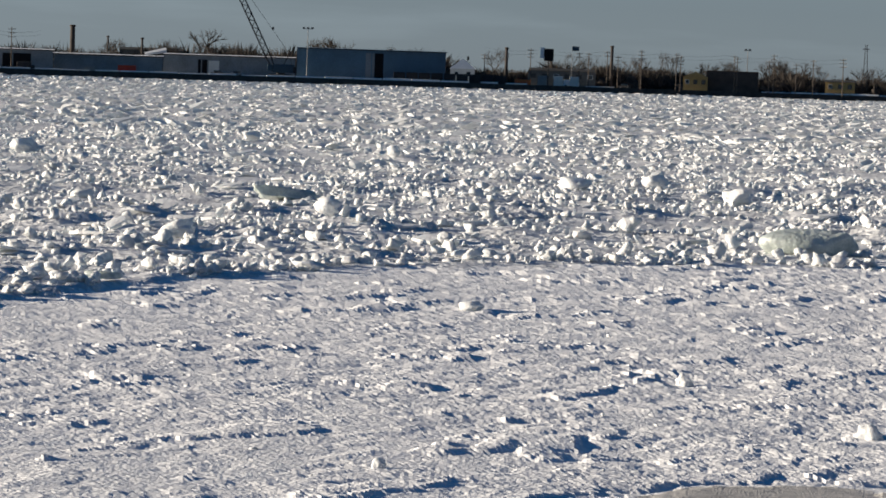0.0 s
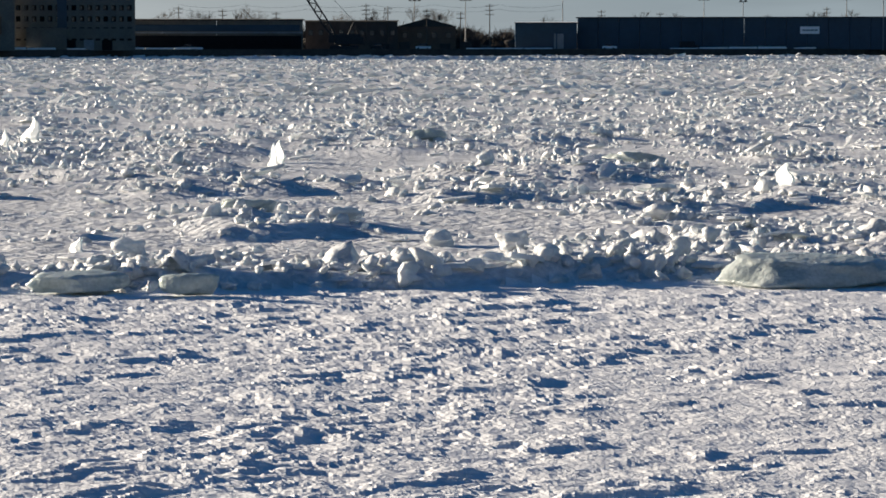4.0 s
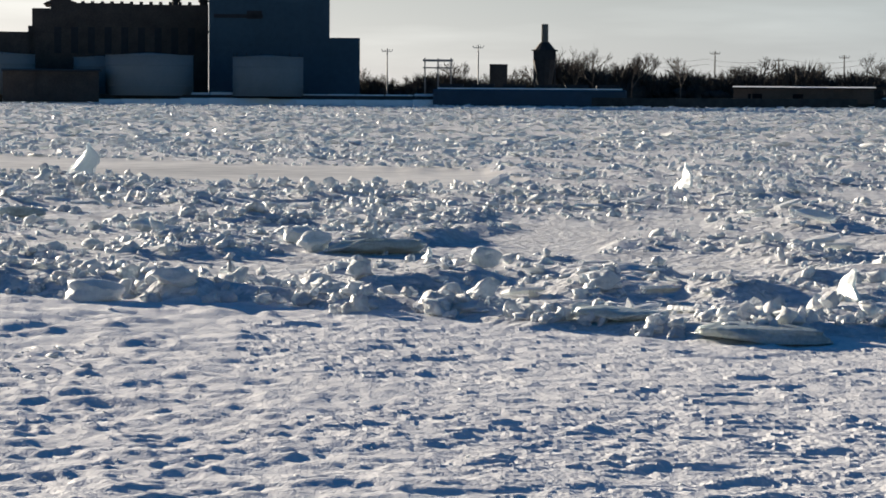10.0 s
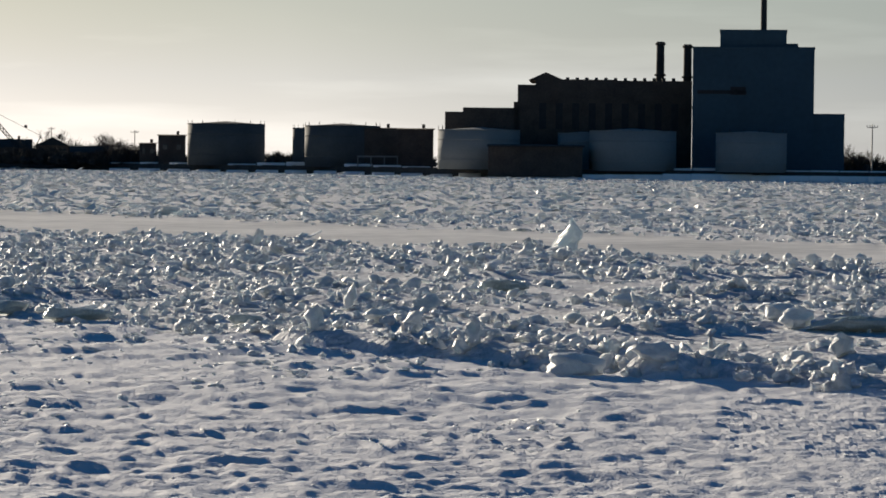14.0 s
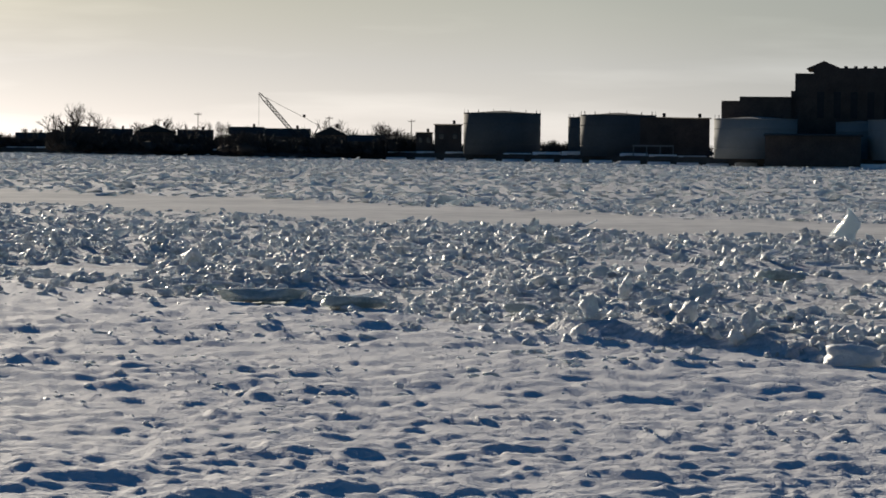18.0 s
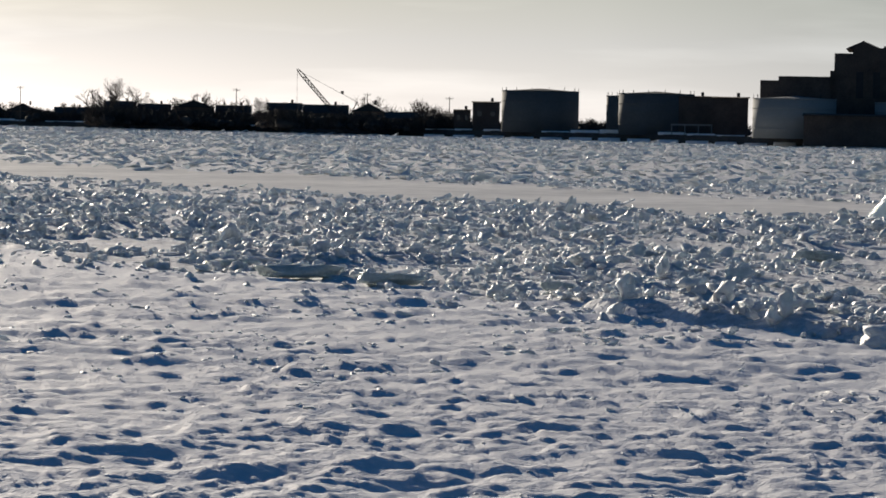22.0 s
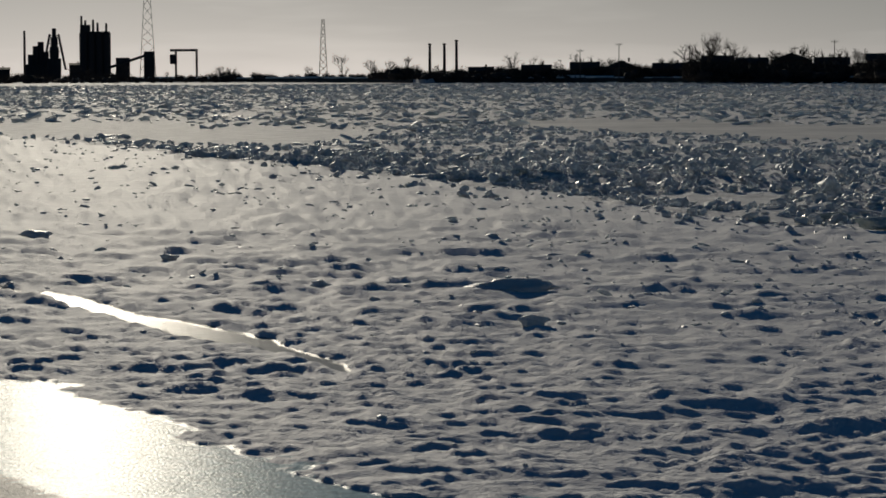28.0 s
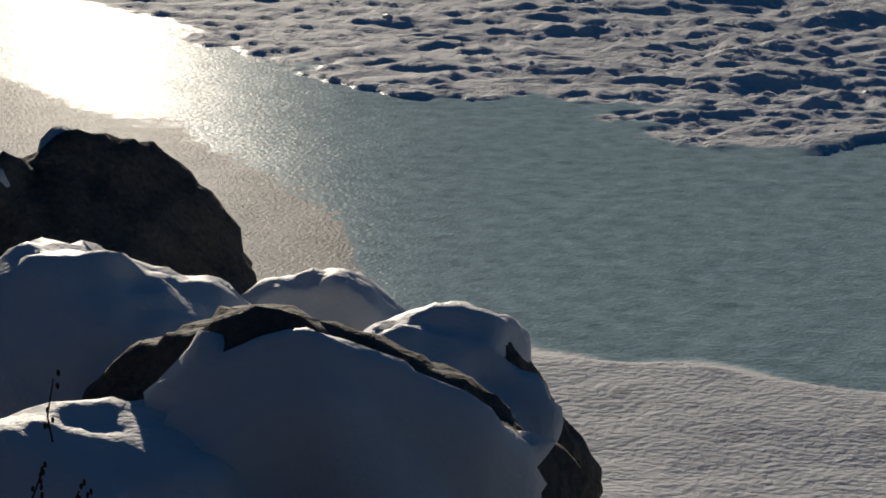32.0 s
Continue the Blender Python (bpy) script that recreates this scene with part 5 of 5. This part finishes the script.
part("wall", box(W2, 24, 38, 0, 12), CONCRETE_SHADED, ann)
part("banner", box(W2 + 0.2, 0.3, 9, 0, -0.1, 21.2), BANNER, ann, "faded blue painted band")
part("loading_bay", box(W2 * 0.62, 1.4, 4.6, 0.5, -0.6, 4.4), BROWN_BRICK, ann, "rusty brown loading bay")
# Bay opening and slits are black boxes, their inner shade painted on.
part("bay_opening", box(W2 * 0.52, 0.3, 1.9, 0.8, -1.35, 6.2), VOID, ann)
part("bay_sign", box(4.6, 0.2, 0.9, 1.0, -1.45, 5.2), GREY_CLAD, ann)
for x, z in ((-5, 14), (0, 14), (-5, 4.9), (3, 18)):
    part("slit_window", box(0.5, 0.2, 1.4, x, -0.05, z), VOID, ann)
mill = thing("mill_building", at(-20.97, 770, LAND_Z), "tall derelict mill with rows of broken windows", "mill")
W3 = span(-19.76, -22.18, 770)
# Solid black block painted as the mill's unlit inside.
part("back", box(W3 - 0.2, 22, 37.6, 0, 12.5), VOID, mill, "black block painted as the dark interior behind broken windows")
STOREY, COL = 3.05, W3 / 15
for r_ in range(12):
    part("spandrel", box(W3, 1.4, STOREY * (0.52 if r_ > 1 else 0.9), 0, 0.7, 3.2 * (r_ > 0) + STOREY * max(0, r_ - 1) + 0.1 * (r_ > 0)), CONCRETE_SHADED, mill)
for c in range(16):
    part("pier", box(0.9 if c != 6 else 2.6, 1.6, 38, -W3 / 2 + c * COL, 0.72), CONCRETE_SHADED if c != 6 else NAVY_CLAD, mill)
for r_ in range(2, 12):
    for c in range(15):
        if (c * 7 + r_ * 5) % 11 < 9:
            part("pane", box(COL * 0.32, 0.1, 1.0, -W3 / 2 + (c + 0.30) * COL + 0.2, 0.5, 3.3 + STOREY * (r_ - 1) + 1.6 + 0.18), GLASS_DARK, mill)
# VOID loading doors carry painted-on darkness as well.
for x in (-7, -1, 4, 9):
    part("loading_door", box(2.8, 0.3, 2.8, x, -0.15, 0.1), VOID if x != 4 else GREY_CLAD, mill)
part("lean_to", box(11, 5, 6.2, -7.5, -2.0, 0), CONCRETE_SHADED, mill)
part("parapet", box(W3 + 0.6, 24, 0.8, 0, 12.2, 37.9), CONCRETE_SHADED, mill)

# low sheds and trees downstream of the elevator
warehouse(-9.2, -12.05, 646, 5.0, 10, BROWN_BRICK, "low brown shed with a snow-covered roof", 8, ROOF_SNOW, ((0.1, 0.2, 2.2, VOID), (0.42, 0.5, 2.2, VOID)), LAND_Z - 0.9)
house(-12.05, -12.98, 668, 5.0, 6.7, 9, BROWN_BRICK, "small brown gabled brick boathouse", 2, ROOF_TAR, LAND_Z - 0.9, True)
warehouse(-13.0, -15.0, 690, 6.9, 10, BUFF, "buff shed under a dark flat roof", 6, ROOF_TAR, ((0.05, 0.3, 3.6, VOID), (0.36, 0.42, 3.6, VOID), (0.5, 0.62, 3.4, DARK_BRICK)), LAND_Z - 0.9)
barge = thing("moored_barge", at(-5.0, 600, 0.0), "long moored barge dusted with snow, its blue shade painted on", "barge")
# Navy hull colour stands for blue shade on a snow-covered shape.
part("hull", box(42, 9, 4.6, 0, 5, -0.8, None, 0.4), NAVY_CLAD, barge)
part("deck_snow", box(40, 8, 0.3, 0, 5, 3.8), ROOF_SNOW, barge)
for k in range(6):
    part("hatch", box(5, 6, 0.9, -17 + 6.8 * k, 5, 4.0), STEEL, barge)
tow = thing("coal_hopper", at(-5.3, 616, LAND_Z), "dark hopper tower with a tapering stack", "hopper tower")
part("bin", rod((0, 0, 3), (0, 0, 8.5), 1.6, 2.7, 12), STEEL, tow)
part("housing", box(5.0, 5.0, 2.2, 0, 0, 8.5), STEEL, tow)
part("cone", rod((0, 0, 10.7), (0, 0, 12.4), 2.4, 1.0, 12), STEEL, tow)
part("stack", rod((0, 0, 10.5), (0, 0, 16.4), 0.8, 0.75, 12), CONCRETE_SHADED, tow)
part("gantry", box(5.8, 0.3, 0.3, 0, -2.6, 10.4), STEEL, tow)
for x in (-2.2, 2.2):
    part("leg", rod((x, 0, 0), (x, 0, 8.5), 0.3, None, 6), STEEL, tow)
crate("switch_house", -4.35, 620, 4.0, 4, 7.5, DARK_BRICK, "small dark switch house", "switch house", 2)
sub = thing("switchyard_gantry", at(-3.1, 640, LAND_Z), "steel switchyard gantry with insulators", "gantry")
for x in (-3, 0, 3):
    part("leg", rod((x, 0, 0), (x, 0, 9.0), 0.16, None, 5), GALV, sub)
part("beam", box(7, 0.4, 0.5, 0, 0, 8.2), GALV, sub)
part("beam", box(7, 0.4, 0.3, 0, 0, 6.6), GALV, sub)
for az, top in ((-3.93, 14.2), (-2.05, 13.2)):
    utility_pole(az, 650, top, 1, GALV)

# the power station
blr = thing("boiler_house", at(0.38, 628, LAND_Z), "tall teal-blue clad boiler house of a power station", "boiler house")
WB = span(1.62, -0.86, 628)
part("main_block", box(WB, 30, 27.7, 0, 15), TEAL_CLAD, blr)
part("upper_block", box(14.9, 24, 31.7, -0.1, 15), TEAL_CLAD, blr)
part("shoulder", box(2.8, 20, 29.2, 8.6, 15), TEAL_CLAD, blr)
for k in range(9):
    part("panel_seam", box(0.12, 0.1, 27, -WB / 2 + (k + 0.5) * WB / 9, -0.04), TEAL_CLAD, blr)
part("parapet", box(WB + 0.3, 30.3, 0.5, 0, 15, 27.7), TEAL_CLAD, blr)
part("parapet", box(15.2, 24.3, 0.5, -0.1, 15, 31.7), TEAL_CLAD, blr)
part("louvre_band", box(11, 0.3, 0.8, -7, -0.1, 17.6), STEEL, blr)
part("louvre", box(3.4, 0.3, 1.8, -3.4, -0.1, 17.4), STEEL, blr)
part("flue", rod((2.2, 14, 31), (2.2, 14, 44), 0.75, 0.7, 14), STEEL, blr, "slender steel flue")
part("annex", box(7.0, 26, 13.3, WB / 2 + 3.4, 14), TEAL_CLAD, blr)
hall = thing("turbine_hall", at(3.42, 642, LAND_Z), "very dark brick turbine hall with a stepped roofline", "turbine hall")
for name, a0, a1, top, dep in (("wing", 6.72, 6.35, 15.2, 24), ("wing", 6.35, 5.2, 16.2, 26), ("hall_block", 5.22, 4.85, 21.6, 28), ("hall_block", 4.85, 3.2, 22.9, 30), ("hall_block", 3.2, 1.63, 22.7, 30), ("link", 5.3, 5.15, 17.6, 20)):
    d_ = 642
    part(name, box(span(a0, a1, d_), dep, top - LAND_Z, d_ * radians(3.42 - (a0 + a1) / 2), dep / 2), DARK_BRICK, hall)
bm = bmesh.new()
g = [bm.verts.new((642 * radians(3.42 - a), y, z)) for y in (0, 30) for a, z in ((5.0, 20.8), (4.64, 22.6), (4.28, 20.9))]
for f in ((0, 1, 2), (3, 5, 4), (0, 3, 4, 1), (1, 4, 5, 2), (0, 2, 5, 3)):
    bm.faces.new([g[i] for i in f])
part("gable", bm, DARK_BRICK, hall)
for k in range(12):
    part("roof_vent", box(0.8, 1.2, 0.7, 642 * radians(3.42 - (4.2 - 0.2 * k)), 6, 20.9), STEEL, hall)
for k in range(9):
    part("window", box(1.6, 0.2, 6.0, 642 * radians(3.42 - (4.7 - 0.34 * k)), -0.06, 9.5), STEEL, hall)
stack(2.29, 655, LAND_Z, 32.3, 1.15, 0.95, "dark banded power station stack", BRICK_CHIM, 3)
stack(1.73, 655, LAND_Z, 31.7, 1.15, 0.95, "dark banded power station stack", BRICK_CHIM, 3)
PALE_TANK = "pale steel storage tank below the power station"
tank(6.86, 5.16, 632, 10.8, WHITE_SHADED, PALE_TANK)
tank(4.38, 3.35, 634, 10.3, WHITE_SHADED, PALE_TANK)
tank(3.73, 1.94, 620, 10.7, WHITE_SHADED, PALE_TANK)
tank(1.13, -0.32, 612, 10.4, WHITE_SHADED, "white steel storage tank with one sunlit edge")
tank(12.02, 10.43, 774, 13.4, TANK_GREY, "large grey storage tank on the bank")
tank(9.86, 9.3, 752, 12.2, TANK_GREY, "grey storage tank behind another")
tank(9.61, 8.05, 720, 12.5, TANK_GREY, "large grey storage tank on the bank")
house(8.62, 7.6, 712, 12.0, 12.2, 14, DARK_BRICK, "dark flat-roofed block between tanks", 0)
house(7.68, 6.95, 690, 11.6, 11.9, 14, DARK_BRICK, "dark flat-roofed block beside tanks", 0)
house(12.62, 12.06, 800, 10.3, 10.6, 10, DARK_BRICK, "dark pump house beside a tank", 2)
house(13.0, 12.66, 805, 8.0, 8.2, 10, DARK_BRICK, "low dark store beside a pump house", 2)
warehouse(5.8, 3.86, 612, 7.6, 9, DARK_BRICK, "dark low screen house at the water's edge", 6, ROOF_TAR, (), 0.4)
rack = thing("pipe_rack", at(8.1, 700, LAND_Z), "pale pipe rack at the foot of a tank", "pipe rack")
part("beam", box(10.5, 0.4, 0.4, 0, 0, 2.6), GALV, rack)
for x in (-5, -1.7, 1.7, 5):
    part("leg", rod((x, 0, 0), (x, 0, 2.6), 0.15, None, 5), GALV, rack)

# the town downstream
for k, (a0, a1, d, eave, ridge, wall) in enumerate((
        (14.4, 13.6, 836, 7.4, 8.8, BROWN_BRICK), (13.6, 12.75, 836, 8.3, 8.6, DARK_BRICK), (15.1, 14.45, 880, 9.6, 11.6, BROWN_BRICK),
        (16.1, 15.2, 895, 8.8, 11.0, DARK_BRICK), (16.85, 16.15, 900, 9.6, 11.4, BROWN_BRICK), (17.9, 17.2, 950, 8.6, 10.6, DARK_BRICK),
        (18.8, 17.95, 960, 10.2, 12.2, BROWN_BRICK), (19.5, 18.85, 1015, 9.0, 11.0, DARK_BRICK), (20.2, 19.55, 1050, 9.8, 12.0, BROWN_BRICK),
        (21.2, 20.5, 1110, 7.6, 9.6, DARK_BRICK), (22.2, 21.5, 1140, 8.4, 10.8, BROWN_BRICK), (22.9, 22.3, 1170, 8.0, 10.4, DARK_BRICK),
        (23.9, 23.3, 1200, 7.6, 9.4, BROWN_BRICK), (25.0, 24.5, 1250, 7.0, 8.8, DARK_BRICK))):
    house(a0, a1, d, eave - 2.2, ridge - 1.6, 12, wall, "dark riverside town house against the light", 3, ROOF_TAR, gable=k % 4 == 2)
for k, az in enumerate((13.1, 14.8, 17.5, 18.3, 20.45, 21.9, 22.7)):
    utility_pole(az, 930 + 20 * k, 13.0 + (k % 3), 1)
for az, d, top in ((25.8, 1255, 17.8), (25.5, 1243, 17.7), (25.25, 1234, 19.1)):
    stack(az, d, LAND_Z, top, 0.75, 0.55, "slender far works chimney", BRICK_CHIM, 1)


def pylon(az, d, top, half, label):
    ob = thing("pylon", at(az, d, LAND_Z), label, "pylon")
    h = top - LAND_Z
    for a in (-1, 1):
        for b in (-1, 1):
            part("leg", rod((a * half, b * half, 0), (a * half * 0.3, b * half * 0.3, h), 0.28, 0.18, 4), STEEL, ob)
    for k in range(9):
        z0, z1 = h * k / 9, h * (k + 1) / 9
        g0, g1 = half * (1 - 0.7 * k / 9), half * (1 - 0.7 * (k + 1) / 9)
        for s in (-1, 1):
            part("brace", rod((-g0 * s, -g0, z0), (g1 * s, -g1, z1), 0.13, None, 4), STEEL, ob)
    return ob


pylon(28.0, 1450, 33, 2.2, "faint steel pylon beyond the woods")
pylon(31.6, 1800, 62, 5.2, "tall steel pylon beside the steelworks")
mil = thing("blast_furnace", at(33.5, 1968, 0.5), "dark blast furnace tower with pipes", "blast furnace")
for z0, z1, w_ in ((0, 16, 9.5), (16, 24, 6.5), (24, 31, 5.0), (31, 37, 3.0)):
    part("stage", box(w_, w_, z1 - z0, 0, 0, z0, None, 0.4), STEEL, mil)
for a in (-3, 3):
    part("downcomer", rod((a, 0, 33), (a * 2.6, 0, 8), 0.8, None, 6), STEEL, mil)
for k in range(4):
    part("platform", box(9 - k, 9 - k, 0.5, 0, 0, 15 + 5.5 * k), STEEL, mil)
sto = thing("stove_block", at(33.83, 2000, 0.5), "dark stove block of a steelworks", "steelworks")
for x, h_ in ((-5, 19), (-1.5, 25), (2, 28), (5.5, 21)):
    part("stove", rod((x, 0, 0), (x, 0, h_), 2.4, 2.2, 12), STEEL, sto)
part("base", box(17, 10, 12, 0, 0), STEEL, sto)
sil = thing("silo_block", at(32.67, 1891, 0.5), "tall dark silo block with pipes on its roof", "silo")
for k in range(4):
    part("silo", rod((-7.8 + 5.2 * k, 0, 0), (-7.8 + 5.2 * k, 0, 32.5), 2.8, None, 14), STEEL, sil)
part("core", box(20, 8, 33.5, 0, 4), STEEL, sil)
for x, h_ in ((-9, 44), (-6.5, 41), (-1.2, 41.5), (1.8, 39.5), (7.6, 39)):
    part("vent", rod((x, 2, 30), (x, 2, h_), 0.9, 0.7, 8), STEEL, sil)
part("penthouse", box(7, 6, 4.5, -6.5, 3, 33.5), STEEL, sil)
crate("transfer_tower", 32.11, 1840, 9.3, 8, 15.4, STEEL, "dark transfer tower of a conveyor", "tower", 3, 0.5)
crate("transfer_tower", 31.57, 1788, 7.0, 7, 19.0, STEEL, "dark transfer tower of a conveyor", "tower", 3, 0.5)
con = thing("conveyor", at(32.0, 1830, 0.5), "sloping conveyor gallery between towers", "conveyor")
part("gallery", rod((-12, 0, 9), (12, 0, 17), 0.9, None, 4), STEEL, con)
gan = thing("ore_gantry", at(30.86, 1721, 1.0), "steel unloading gantry on the far bank", "gantry")
part("beam", box(17, 1.4, 1.5, 0, 0, 17.8), STEEL, gan)
for x in (-5, 7.8):
    part("leg", rod((x, 0, 0), (x, 0, 18), 0.8, None, 6), STEEL, gan)
part("hopper", box(4.5, 3, 6, -6.5, 0, 10, None, 0.6), STEEL, gan)
for az, top, r in ((34.1, 37.2, 1.0), (35.1, 34.6, 1.2)):
    stack(az, 2050, 0.5, top, r, r * 0.8, "tall dark steelworks chimney", BRICK_CHIM, 0)
for k, (a0, a1, top) in enumerate(((35.4, 34.95, 19), (34.9, 34.4, 9), (33.2, 32.95, 12))):
    house(a0, a1, 2000, top, top + 1.5, 20, STEEL, "dark steelworks shed against the light", 0)


def parked_vehicle(az, d, long, h, mat, label, van=False, turn=0.0):
    ob = thing("parked_van" if van else "parked_car", at(az, max(d, float(along(SHORE, az)) + 5), LAND_Z, turn), label, "vehicle", "vehicles parked on the quay")
    part("body", box(long, 1.8, h * 0.5, 0, 0, 0.35, None, 0.15), mat, ob)
    part("cabin", box(long * (0.8 if van else 0.55), 1.6, h * 0.5, -0.1 * long if van else 0, 0, 0.35 + h * 0.48, None, 0.2), mat if van else GLASS_DARK, ob)
    for x in (-0.32, 0.32):
        for y in (-0.8, 0.8):
            w_ = part("wheel", rod((x * long, y - 0.12, 0.34), (x * long, y + 0.12, 0.34), 0.34, None, 12), STEEL, ob)
            part("hub", rod((x * long, y - 0.14, 0.34), (x * long, y + 0.14, 0.34), 0.16, None, 8), GALV, w_)


for az, d, mat, kind in ((-28.13, 836, LETTER, 0), (-35.7, 872, STEEL, 0), (-36.5, 872, STEEL, 0), (-42.7, 928, STEEL, 1), (-31.97, 864, LETTER, 0), (-39.2, 890, STEEL, 0),
                         (-39.5, 892, RED, 0), (-27.2, 834, STEEL, 0), (-46.6, 968, STEEL, 0), (-47.0, 970, GREY_CLAD, 0), (-53.9, 1046, LETTER, 1), (-55.0, 1052, STEEL, 0),
                         (-40.2, 900, LETTER, 1), (-41.6, 915, STEEL, 0), (-23.3, 815, STEEL, 0), (-33.6, 868, STEEL, 1)):
    parked_vehicle(az, d, 5.8 if kind else 4.4, 2.3 if kind else 1.45, mat, ("white" if mat == LETTER else "red" if mat == RED else "grey" if mat == GREY_CLAD else "black") + (" van" if kind else " car") + " parked on the snowy quay", kind, -12)

# pale sheds, stores and cargo between the long warehouse and the grey sheds
house(-39.6, -40.2, 985, 8.2, 9.6, 14, PALE_CLAD, "pale low store behind the yard", 4, ROOF_SNOW, gable=True)
house(-40.25, -41.15, 1000, 9.0, 10.2, 16, GREY_CLAD, "grey steel store with a snowy roof", 5, ROOF_SNOW)
house(-38.9, -39.5, 1010, 8.6, 9.8, 14, GREY_CLAD, "grey steel workshop with a snowy roof", 4, ROOF_SNOW)
for k, az in enumerate((-39.0, -39.35, -40.1, -40.55, -41.05, -41.3, -41.75, -42.05)):
    crate("cargo_stack", az, 904 + 3 * (k % 3), 2.4 + 0.9 * (k % 3), 2.4, 1.6 + 0.8 * ((k * 5) % 4) / 2, (POLE_WOOD, PALE_CLAD, DARK_BRICK, ROOF_TAR)[k % 4], "stack of timber and wrapped cargo on the quay", "cargo", 4)
lip = thing("torn_roof_lip", at(-45.35, 980, 9.55), "bent white sheet of roofing on a shed", "roof sheet")
part("sheet", rod((-4.2, -1.2, -0.9), (3.4, -1.2, 0.7), 0.55, 0.9, 4), LETTER, lip)


def wires(az0, az1, d, top, spans, label):
    """Sagging wires from pole to pole."""
    ob = thing("power_line", pose(0, 0, 0), label, "power line")
    for level in (0.0, 1.3):
        bm = bmesh.new()
        pts = []
        for k in range(spans * 6 + 1):
            u = k / (spans * 6)
            a = radians(az0 + (az1 - az0) * u)
            sag = 0.9 * (1 - (2 * ((k % 6) / 6) - 1) ** 2)
            pts.append(Vector((-math.sin(a) * d, math.cos(a) * d, top - level - sag)))
        for p, q in zip(pts, pts[1:]):
            rod(p, q, 0.035, None, 3, bm)
        part("wire", bm, STEEL, ob)


wires(-23.1, -31.0, 850, 15.6, 6, "sagging overhead wires behind the wharf")
wires(-39.0, -43.0, 940, 15.0, 4, "sagging overhead wires over the yard")
wires(-52.1, -59.5, 1052, 15.6, 6, "sagging overhead wires over the yards")
wires(-7.0, -15.0, 700, 11.8, 5, "sagging overhead wires above the woods")
for k, az in enumerate((-54.25, -54.63, -55.33, -56.14, -57.24, -58.04, -58.85, -39.3, -40.05, -40.7, -41.18, -8.8, -10.1, -11.43)):
    utility_pole(az, 1046 if az < -50 else 930 if az < -30 else 700, (15.0 if az < -30 else 12.2) + 0.8 * (k % 3), 1 + k % 4 if az < -50 else 1)

build_trees([(-7.1, 640, 13.0), (-6.3, 632, 14.5), (-8.1, 650, 12.0), (-12.0, 720, 14.6), (-13.0, 730, 15.0), (-14.2, 735, 14.6), (-11.0, 700, 11.5),
             (-22.9, 870, 15.5), (-23.7, 872, 15.0), (-24.6, 872, 17.0), (-27.2, 900, 15.5), (-28.0, 905, 17.5), (-28.5, 905, 16.0), (-26.4, 890, 15.0),
             (-45.6, 1090, 15.5), (-46.3, 1095, 16.5), (-46.9, 1090, 14.5), (-48.1, 1080, 14.0), (-50.2, 1090, 15.8), (-49.3, 1085, 14.6), (-56.0, 1150, 18.0),
             (-55.2, 1150, 16.5), (-54.3, 1150, 15.5), (-57.0, 1150, 15.5), (-58.3, 1160, 15.0), (-52.3, 1140, 18.0), (-59.0, 1160, 14.5), (-44.4, 1100, 13.0),
             (19.95, 1035, 19.4), (19.6, 1035, 17.6), (14.9, 930, 13.2), (13.6, 870, 11.0), (17.0, 980, 12.6), (-2.0, 660, 8.0),
             (-3.6, 660, 10.5), (-0.9, 660, 7.5), (27.6, 1430, 15.0), (27.0, 1410, 13.0), (22.8, 1130, 12.4), (23.6, 1180, 12.0), (-5.9, 640, 11.5), (-9.4, 665, 11.0)])
woods("far_woods", -5.4, -15.0, 662, 12.5, 300, 801, "belt of bare winter woodland behind the sheds", 60)
woods("far_woods", -1.0, -5.4, 655, 8.5, 170, 802, "low bare scrub beside the power station", 40)
woods("far_woods", -51.3, -61.5, 1130, 13.5, 440, 803, "bare winter woodland behind the yards", 80)
woods("far_woods", -38.8, -51.3, 1110, 17.0, 190, 804, "bare winter woodland behind the sheds", 60)
woods("far_woods", -22.3, -39.0, 960, 13.5, 190, 805, "bare winter woodland behind the long warehouse", 80)
woods("far_woods", 13.0, 6.9, 870, 7.5, 150, 813, "low bare trees between storage tanks", 30)
woods("far_woods", 20.4, 12.8, 985, 12.5, 150, 806, "dark bare woodland along the town bank", 60, fill=(0.5, 0.8))
woods("far_woods", 17.0, 12.7, 812, 10.6, 130, 809, "dark bare scrub in front of the town", 60, fill=(0.5, 0.8))
woods("far_woods", 20.5, 16.8, 905, 11.8, 130, 810, "dark bare scrub in front of the town", 60, fill=(0.5, 0.8))
woods("far_woods", 21.7, 20.0, 1080, 11.0, 70, 811, "dark bare scrub along the bank", 24, fill=(0.5, 0.8))
woods("far_woods", 23.4, 21.6, 1138, 10.5, 70, 812, "dark bare scrub along the bank", 24, fill=(0.5, 0.8))
woods("far_woods", 27.0, 20.2, 1130, 11.5, 160, 807, "dark bare woodland on the far bank", 120, fill=(0.5, 0.8))
woods("far_woods", 36.5, 26.0, 1500, 10.0, 170, 808, "dark bare woodland at the river bend", 200, 0.3, fill=(0.5, 0.8))
